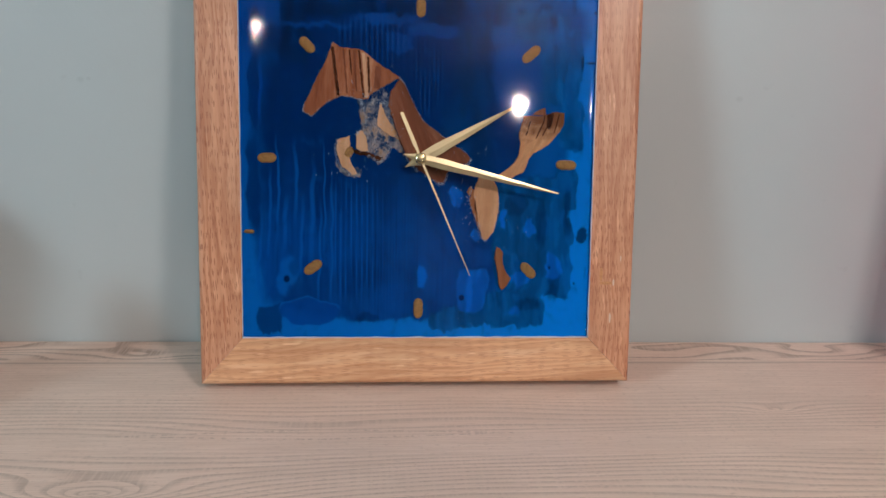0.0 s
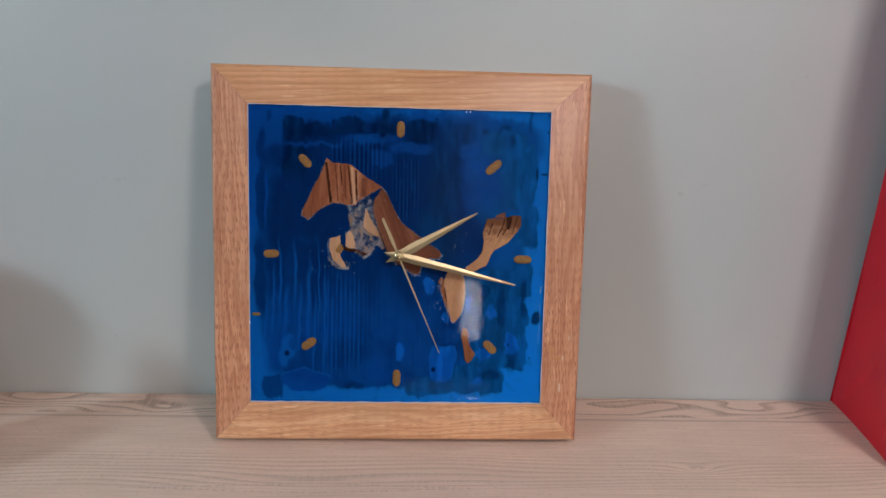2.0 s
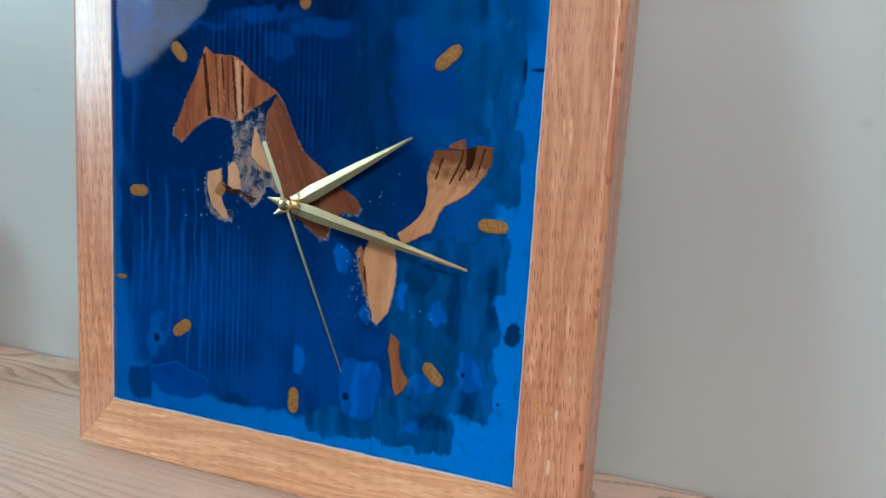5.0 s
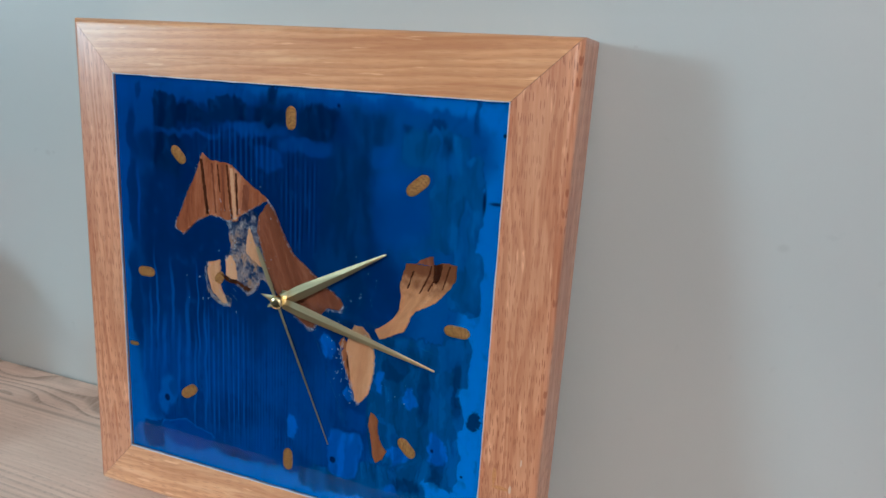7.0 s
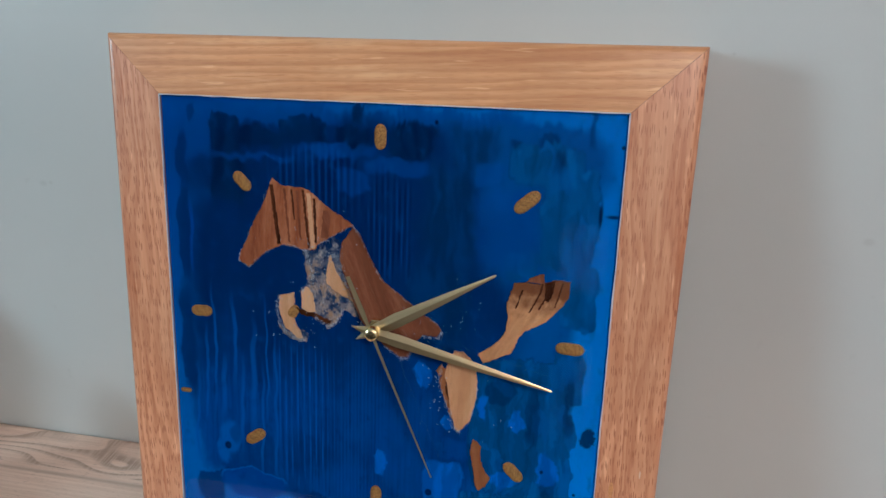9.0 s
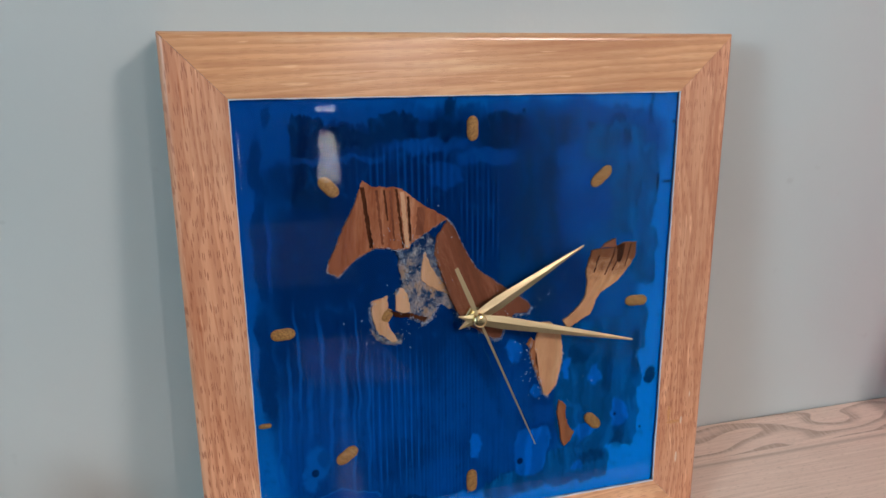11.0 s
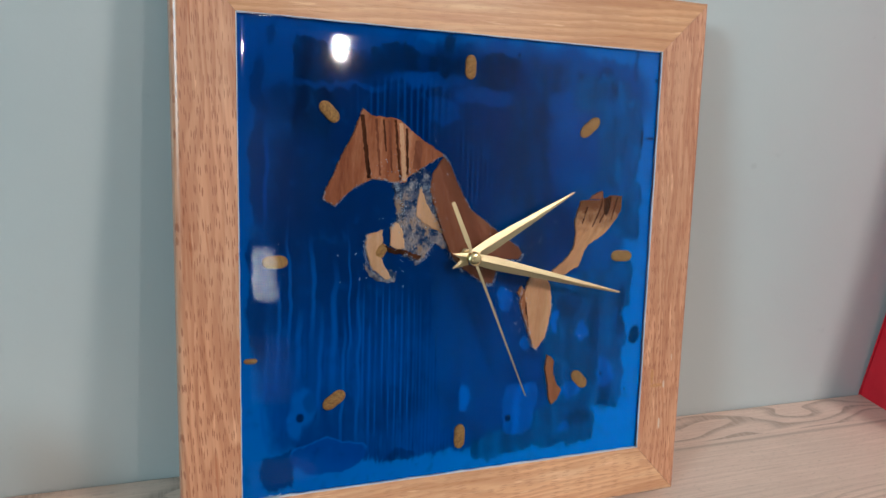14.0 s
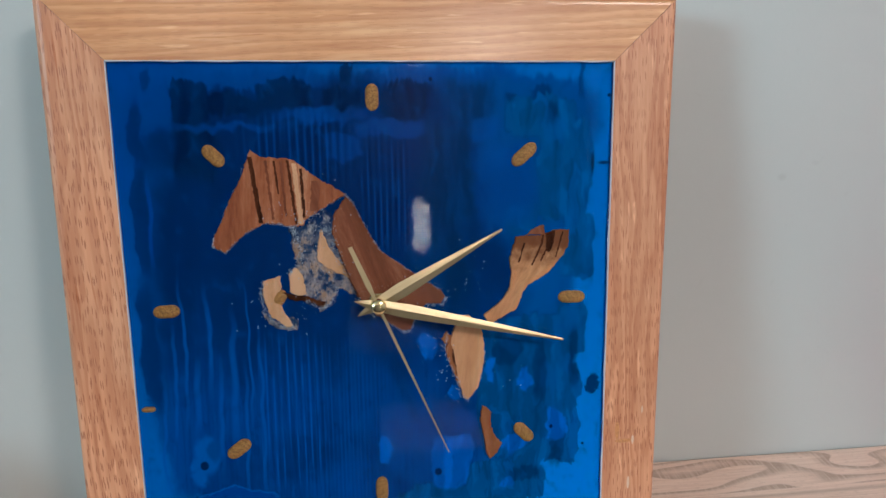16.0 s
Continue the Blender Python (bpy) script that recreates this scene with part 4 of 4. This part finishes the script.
for mat, rough, (ax, az), (bx, bz), half in (
        (BURNT, 0.0004, (-0.0748, 0.2839), (-0.0698, 0.2438), 0.0013), (BURNT, 0.0003, (-0.0607, 0.2814), (-0.0587, 0.2612), 0.0006),
        (BURNT, 0.0004, (-0.0527, 0.2816), (-0.0487, 0.2425), 0.0008), (DARK_WALLY, 0.0003, (-0.0489, 0.2796), (-0.0460, 0.2425), 0.0014),
        (BURNT, 0.0004, (-0.0450, 0.2764), (-0.0439, 0.2464), 0.0008), (NECK, 0.0003, (-0.0567, 0.2810), (-0.0547, 0.2474), 0.0007),
        (NECK, 0.0004, (-0.0656, 0.2817), (-0.0624, 0.2455), 0.0007), (NECK, 0.0005, (-0.0363, 0.2689), (-0.0378, 0.2503), 0.0026)):
    part("dark_stripe" if mat is not DARK_WALLY else "light_stripe",
         slab([(ax - half, az), (ax + half, az), (bx + half, bz), (bx - half, bz)], -0.00085, 0.001, rough, round_edge=0.0001, seed=90), mat, head,
         "dark stripe in the wood" if mat is not DARK_WALLY else "pale stripe in the wood")
for k, outline in enumerate((
        pairs(0.0903, 0.2136, 0.0911, 0.2131, 0.0951, 0.2259, 0.0941, 0.2264), pairs(0.0989, 0.2116, 0.0999, 0.2111, 0.1062, 0.2243, 0.1076, 0.2312, 0.1064, 0.2312, 0.1048, 0.2243),
        pairs(0.1048, 0.2140, 0.1058, 0.2135, 0.1110, 0.2243, 0.1100, 0.2248), pairs(0.1149, 0.2164, 0.1159, 0.2162, 0.1203, 0.2328, 0.1191, 0.2328),
        pairs(0.1086, 0.2204, 0.1110, 0.2194, 0.1141, 0.2257, 0.1149, 0.2338, 0.1086, 0.2322))):
    part("dark_crack", slab(outline, -0.00085, 0.001, 0.0003, round_edge=0.0001, seed=60 + k), BURNT, tail, "dark burnt crack in the wood")
part("resin_filling", slab(pairs(-0.0538, 0.2397, -0.0444, 0.2415, -0.0327, 0.2517, -0.0260, 0.2479, -0.0279, 0.2369, -0.0240, 0.2242, -0.0175, 0.2061, -0.0128, 0.1953, -0.0247, 0.2012, -0.0298, 0.1922, -0.0346, 0.1869, -0.0446, 0.1922, -0.0487, 0.2100, -0.0517, 0.2260), -0.0016, 0.0028, 0.0012, seed=31), CRUSH, clock, "foamy crackled resin with pale flecks")
part("resin_filling", slab(pairs(-0.0725, 0.1886, -0.0690, 0.1836, -0.0596, 0.1786, -0.0517, 0.1757, -0.0502, 0.1815, -0.0547, 0.1835, -0.0576, 0.1752, -0.0656, 0.1777), -0.0018, 0.0024, 0.0012, seed=32), CRUSH, clock, "foamy crackled resin with pale flecks")


# gold beans that stand for the hours
def bean(length, width):
    bm = bmesh.new()
    bmesh.ops.create_uvsphere(bm, u_segments=20, v_segments=12, radius=1.0, matrix=Matrix.Rotation(math.pi / 2, 4, "Y"))
    for v in bm.verts:
        x, y, z = v.co
        p = lambda c, e: math.copysign(abs(c) ** e, c)
        v.co = (p(x, 0.75) * length / 2, y * 0.0015, z * width / 2 * (1 - 0.10 * math.exp(-(x * 3) ** 2)))
    return bm


for x, z, turn, length, width in ((-0.0009, 0.3183, 90, 0.0163, 0.0088), (0.0939, 0.2826, 41, 0.0195, 0.0094), (0.1269, 0.1890, -2, 0.0185, 0.0092),
                                  (0.0954, 0.0965, -46, 0.0170, 0.0094), (-0.0008, 0.0632, 90, 0.0180, 0.0090), (-0.0910, 0.0988, 36, 0.0172, 0.0096),
                                  (-0.1289, 0.1910, 2, 0.0158, 0.0090), (-0.0956, 0.2846, -46, 0.0158, 0.0090), (-0.1440, 0.1290, 0, 0.0085, 0.0038),
                                  (-0.0611, 0.1968, 60, 0.0105, 0.0085)):
    part("hour_bean", bean(length, width), BEAN, clock, "speckled golden bean", smooth=True, at=pose(x, 0.0021, z, 0, -turn, 0))

# white froth along the cut edges of the slips
rnd = random.Random(11)
bm = bmesh.new()
EDGES = ((pairs(-0.0186, 0.2600, -0.0327, 0.2517, -0.0436, 0.2445, -0.0524, 0.2408, -0.0593, 0.2432, -0.0676, 0.2434, -0.0802, 0.2373, -0.0916, 0.2261, -0.0993, 0.2304), 0.0009, 300),
         (pairs(-0.0704, 0.2078, -0.0725, 0.1994, -0.0700, 0.1885, -0.0646, 0.1806, -0.0556, 0.1762, -0.0517, 0.1786), 0.0016, 340),
         (pairs(-0.0551, 0.2115, -0.0506, 0.2164, -0.0457, 0.2238, -0.0497, 0.2356, -0.0517, 0.2405), 0.0020, 260),
         (pairs(-0.0447, 0.1943, -0.0348, 0.1883, -0.0289, 0.1932, -0.0247, 0.2012), 0.0016, 240),
         (pairs(0.0041, 0.1787, 0.0149, 0.1711, 0.0202, 0.1713, 0.0232, 0.1796), 0.0012, 160), (pairs(0.0306, 0.1884, 0.0406, 0.1874, 0.0435, 0.1928), 0.0012, 110),
         (pairs(0.0435, 0.1682, 0.0421, 0.1574, 0.0455, 0.1475, 0.0505, 0.1357, 0.0525, 0.1259, 0.0575, 0.1214), 0.0014, 260),
         (pairs(-0.0135, 0.1946, -0.0070, 0.1862, -0.0021, 0.1812), 0.0018, 130),
         (pairs(-0.0186, 0.2600, -0.0142, 0.2547, -0.0033, 0.2325, 0.0025, 0.2237, 0.0194, 0.2113, 0.0402, 0.1973), 0.0008, 150),
         (pairs(-0.0348, 0.2400, -0.0290, 0.2380, -0.0275, 0.2300, -0.0240, 0.2200, -0.0190, 0.2080), 0.0030, 260),
         (pairs(-0.0993, 0.2304, -0.0979, 0.2363, -0.0875, 0.2587, -0.0742, 0.2881), 0.0007, 70), (pairs(0.0683, 0.1587, 0.0682, 0.1479, 0.0645, 0.1311, 0.0575, 0.1220), 0.0008, 80))
for line, spread, count in EDGES:
    for _ in range(count):
        (ax, az), (bx, bz) = rnd.choice(list(zip(line, line[1:])))
        k, r = rnd.random(), rnd.choice((0.00012, 0.00018, 0.00024, 0.00034))
        x, z, a = ax + (bx - ax) * k + rnd.gauss(0, spread * 0.5), az + (bz - az) * k + rnd.gauss(0, spread * 0.5), rnd.uniform(0, 6.3)
        y = rnd.uniform(0.0007, 0.0011)
        tip = [bm.verts.new((x + r * rnd.uniform(0.7, 1.8) * math.cos(a + q), y, z + r * rnd.uniform(0.7, 1.8) * math.sin(a + q))) for q in (0, 2.1, 4.2)]
        top = bm.verts.new((x, y - r * 0.5, z))
        for p, q in ((0, 1), (1, 2), (2, 0)):
            bm.faces.new((tip[q], tip[p], top))
        bm.faces.new(tip)
tagged(part("resin_froth", bm, FLECK, clock, "white froth along the cut edges"), kind="stuff")

# small pale bubbles round the animal
rnd = random.Random(5)
bm = bmesh.new()
for cx, cz, sx, sz, count in ((-0.045, 0.225, 0.012, 0.02, 70), (-0.060, 0.185, 0.012, 0.008, 40), (0.050, 0.205, 0.014, 0.012, 30), (0.038, 0.150, 0.006, 0.016, 40),
                              (0.030, 0.190, 0.010, 0.006, 30), (-0.045, 0.248, 0.016, 0.003, 30), (0.05, 0.13, 0.008, 0.012, 14), (0.085, 0.135, 0.012, 0.015, 8)):
    for _ in range(count):
        bmesh.ops.create_icosphere(bm, subdivisions=1, radius=rnd.choice((0.00014, 0.00018, 0.00025, 0.0004)),
                                   matrix=Matrix.Translation((rnd.gauss(cx, sx), 0.0009, rnd.gauss(cz, sz))))
tagged(part("resin_bubbles", bm, FLECK, clock, "tiny pale bubbles in the resin"), kind="stuff")

# ---- clockwork and pointers ----
PU, PV = -0.0008, 0.1920


def pointer(length, tail, wide, at_wide, tip):
    """A lance blade along +x with a raised midrib and a pointed tail."""
    bm = bmesh.new()
    st = [(-tail, 0.0002), (-tail * 0.25, wide * 0.36), (0.0, wide * 0.40), (at_wide, wide / 2), (length * 0.6, wide * 0.30), (length - 0.001, tip / 2), (length, tip * 0.3)]
    rows = [[bm.verts.new((x, 0.0, w)), bm.verts.new((x, -0.0004 - 0.055 * w, 0)), bm.verts.new((x, 0.0, -w)), bm.verts.new((x, 0.0003, 0))] for x, w in st]
    for a, b in zip(rows, rows[1:]):
        for i in range(4):
            bm.faces.new((a[i], a[(i + 1) % 4], b[(i + 1) % 4], b[i]))
    bm.faces.new(rows[0])
    bm.faces.new(rows[-1])
    return bm


part("hour_hand", pointer(0.0905, 0.0145, 0.0100, 0.017, 0.0015), BRASS, clock, "lance shaped brass hour hand", at=pose(PU, -0.0070, PV, 0, -29.5, 0))
part("minute_hand", pointer(0.1217, 0.0150, 0.0092, 0.018, 0.0015), BRASS, clock, "lance shaped brass minute hand", at=pose(PU, -0.0112, PV, 0, 13.2, 0))
bm = bmesh.new()
rows = []
for x, w in ((-0.0410, 0.0013), (-0.014, 0.0017), (-0.007, 0.0010), (0.004, 0.0009), (0.055, 0.0007), (0.1070, 0.00035)):
    rows.append([bm.verts.new((x, y, z)) for y, z in ((0, w), (-0.0004, w), (-0.0004, -w), (0, -w))])
for a, b in zip(rows, rows[1:]):
    for i in range(4):
        bm.faces.new((a[i], a[(i + 1) % 4], b[(i + 1) % 4], b[i]))
bm.faces.new(rows[0])
bm.faces.new(rows[-1])
part("second_hand", bm, BRASS, clock, "thin brass second hand", at=pose(PU, -0.0136, PV, 0, 66.5, 0))


def turned(profile, segments=28):
    """A turned piece round the y axis from (distance out, radius) pairs."""
    bm = bmesh.new()
    rows = [[bm.verts.new((r * math.cos(2 * math.pi * i / segments), -d, r * math.sin(2 * math.pi * i / segments))) for i in range(segments)] for d, r in profile]
    for a, b in zip(rows, rows[1:]):
        for i in range(segments):
            bm.faces.new((a[i], a[(i + 1) % segments], b[(i + 1) % segments], b[i]))
    bm.faces.new(rows[0])
    bm.faces.new(rows[-1])
    return bm


part("spindle_nut", turned([(-0.002, 0.0066), (0.0024, 0.0066), (0.0032, 0.0058), (0.0034, 0.0040), (0.0108, 0.0040), (0.0111, 0.0030)], 6), POLISHED, clock, "polished brass spindle nut", at=pose(PU, 0, PV))
part("hand_cap", turned([(0.0109, 0.0045), (0.0122, 0.0049), (0.0150, 0.0047), (0.0160, 0.0040), (0.0163, 0.0020)]), POLISHED, clock, "round polished brass cap", smooth=True, at=pose(PU, 0, PV))

# ---- the gift bag ----
bag = empty("gift_bag", pose(0.741, 0.1125, SHELF_Z), "tall glossy red paper gift bag with a silver and green front", "bag")


def sheet(x0, x1, y0, y1, z1, nx, nz, depth_at=None, thick=0.0012):
    """A standing paper panel from (x0, y0) to (x1, y1), with thickness."""
    bm = bmesh.new()
    dx, dy = x1 - x0, y1 - y0
    d = math.hypot(dx, dy)
    ox, oy = -dy / d, dx / d
    sides = []
    for off in (0, thick):
        sides.append([[bm.verts.new((x0 + dx * i / nx + ox * (off + (depth_at(i / nx, j / nz) if depth_at else 0)),
                                     y0 + dy * i / nx + oy * (off + (depth_at(i / nx, j / nz) if depth_at else 0)), z1 * j / nz))
                       for j in range(nz + 1)] for i in range(nx + 1)])
    for s in sides:
        for i in range(nx):
            for j in range(nz):
                bm.faces.new((s[i][j], s[i + 1][j], s[i + 1][j + 1], s[i][j + 1]))
    a, b = sides
    for j in range(nz):
        bm.faces.new((a[0][j], a[0][j + 1], b[0][j + 1], b[0][j]))
        bm.faces.new((a[nx][j], b[nx][j], b[nx][j + 1], a[nx][j + 1]))
    for i in range(nx):
        bm.faces.new((a[i][0], b[i][0], b[i + 1][0], a[i + 1][0]))
        bm.faces.new((a[i][nz], a[i + 1][nz], b[i + 1][nz], b[i][nz]))
    return bm


BW, BD, BH = 0.20, 0.154, 0.56


def gusset(k, h):
    fold = 0.010 * (1 - abs(2 * k - 1)) * min(1.0, h * 2.2)
    flap = 0.004 if h < 0.17 * (1 - abs(2 * k - 1)) + 0.001 else 0.0
    return fold + flap * 0.4 + 0.0015 * math.sin(9 * h + 4 * k)


def pinch(bm):
    """Draws the bag in towards its closed top."""
    for v in bm.verts:
        v.co.y = -BD / 2 + (v.co.y + BD / 2) * (1 - 0.62 * v.co.z)
    return bm


part("side_panel", pinch(sheet(-BW, -BW - 0.024, 0.0, -BD, BH, 14, 40, gusset)), RED, bag, "red folded side gusset")
part("side_panel", pinch(sheet(BW, BW, -BD, 0.0, BH, 14, 40, gusset)), RED, bag, "red folded side gusset")
part("front_panel", pinch(sheet(-BW - 0.024, BW, -BD - 0.0015, -BD - 0.0015, 0.098, 6, 6)), SILVER, bag, "silver grey lower front")
part("front_panel", pinch(sheet(-BW - 0.0235, BW, -BD - 0.0005, -BD - 0.0005, BH, 6, 24)), GREEN, bag, "green printed front")
part("back_panel", pinch(sheet(BW, -BW, 0.002, 0.002, BH, 6, 10)), RED, bag, "red back")
part("base_panel", box((-BW + 0.012, -BD + 0.002, 0.0), (BW - 0.002, -0.001, 0.002)), RED, bag)


# ---- the soft doll ----
def ball(bm, c, r, index, squash=(1, 1, 1), seg=20):
    got = bmesh.ops.create_uvsphere(bm, u_segments=seg, v_segments=seg // 2 + 2, radius=r, matrix=Matrix.Translation(c) @ Matrix.Diagonal((*squash, 1)))
    for f in {f for v in got["verts"] for f in v.link_faces}:
        f.material_index = index


bm = bmesh.new()
cx, cy = -0.435, -0.026
rows = []
seg = 28
for inner in (0, 1):
    for k in range(9):
        h = k / 8 if not inner else 1 - k / 8
        ring = []
        for i in range(seg):
            a = 2 * math.pi * i / seg
            tall = 0.050 + 0.070 * max(0.0, math.cos(a - 1.15)) ** 1.2
            z = max(0.004 * inner, h * tall)
            belly = (0.030 + 0.008 * math.sin(min(1.0, z / 0.05) * math.pi)) * (1 - 0.12 * max(0.0, z - 0.045) / 0.075) - 0.0065 * inner
            belly += 0.005 * noise.noise(Vector((math.cos(a) * 1.6, math.sin(a) * 1.6, z * 30)))
            ring.append(bm.verts.new((cx + belly * math.cos(a) * 1.05, cy + belly * math.sin(a) * 0.9, z)))
        rows.append(ring)
for a, b in zip(rows, rows[1:]):
    for i in range(seg):
        bm.faces.new((a[i], a[(i + 1) % seg], b[(i + 1) % seg], b[i]))
bm.faces.new(rows[0])
bm.faces.new(rows[-1])
ball(bm, (-0.462, -0.072, 0.040), 0.043, 1, (0.9, 0.8, 0.95))
ball(bm, (-0.545, 0.030, 0.075), 0.072, 1, (0.9, 0.75, 1.05))
old = set(bm.verts)
ball(bm, (-0.540, 0.028, 0.136), 0.062, 2, (1.0, 0.95, 0.85), seg=36)
for v in set(bm.verts) - old:
    away = v.co - Vector((-0.540, 0.028, 0.136))
    v.co += away.normalized() * 0.010 * noise.noise(v.co * 70)
doll = thing("soft_doll", bm, [FELT, PEACH, ORANGE], "soft cloth doll with a blue felt boot and orange wool", "doll", smooth=True)
doll.location = (0, 0, SHELF_Z)

# ---- ceiling lights ----
# the third fitting is invented, to go with the added fill light
for x, y, z, _, radius in BULBS:
    lamp = empty("ceiling_light", pose(x, y, z), "bare globe bulb hanging from a brass ceiling rose, switched on", "light", "ceiling lights")
    part("ceiling_rose", turned([(0.0, 0.045), (0.012, 0.043), (0.020, 0.020), (0.022, 0.008)]), POLISHED, lamp, "brass ceiling rose", smooth=True, at=pose(0, 0, H - z, 90, 0, 0))
    holder = part("lamp_holder", turned([(0.0, 0.016), (0.005, 0.016), (0.030, 0.012), (0.036, 0.004)]), POLISHED, lamp, "brass lamp holder", smooth=True, at=pose(0, 0, radius + 0.001, -90, 0, 0))
    part("cord", turned([(0.034, 0.0025), (H - z - radius - 0.02, 0.0025)], 8), CLOTH, holder, "thin dark cord")
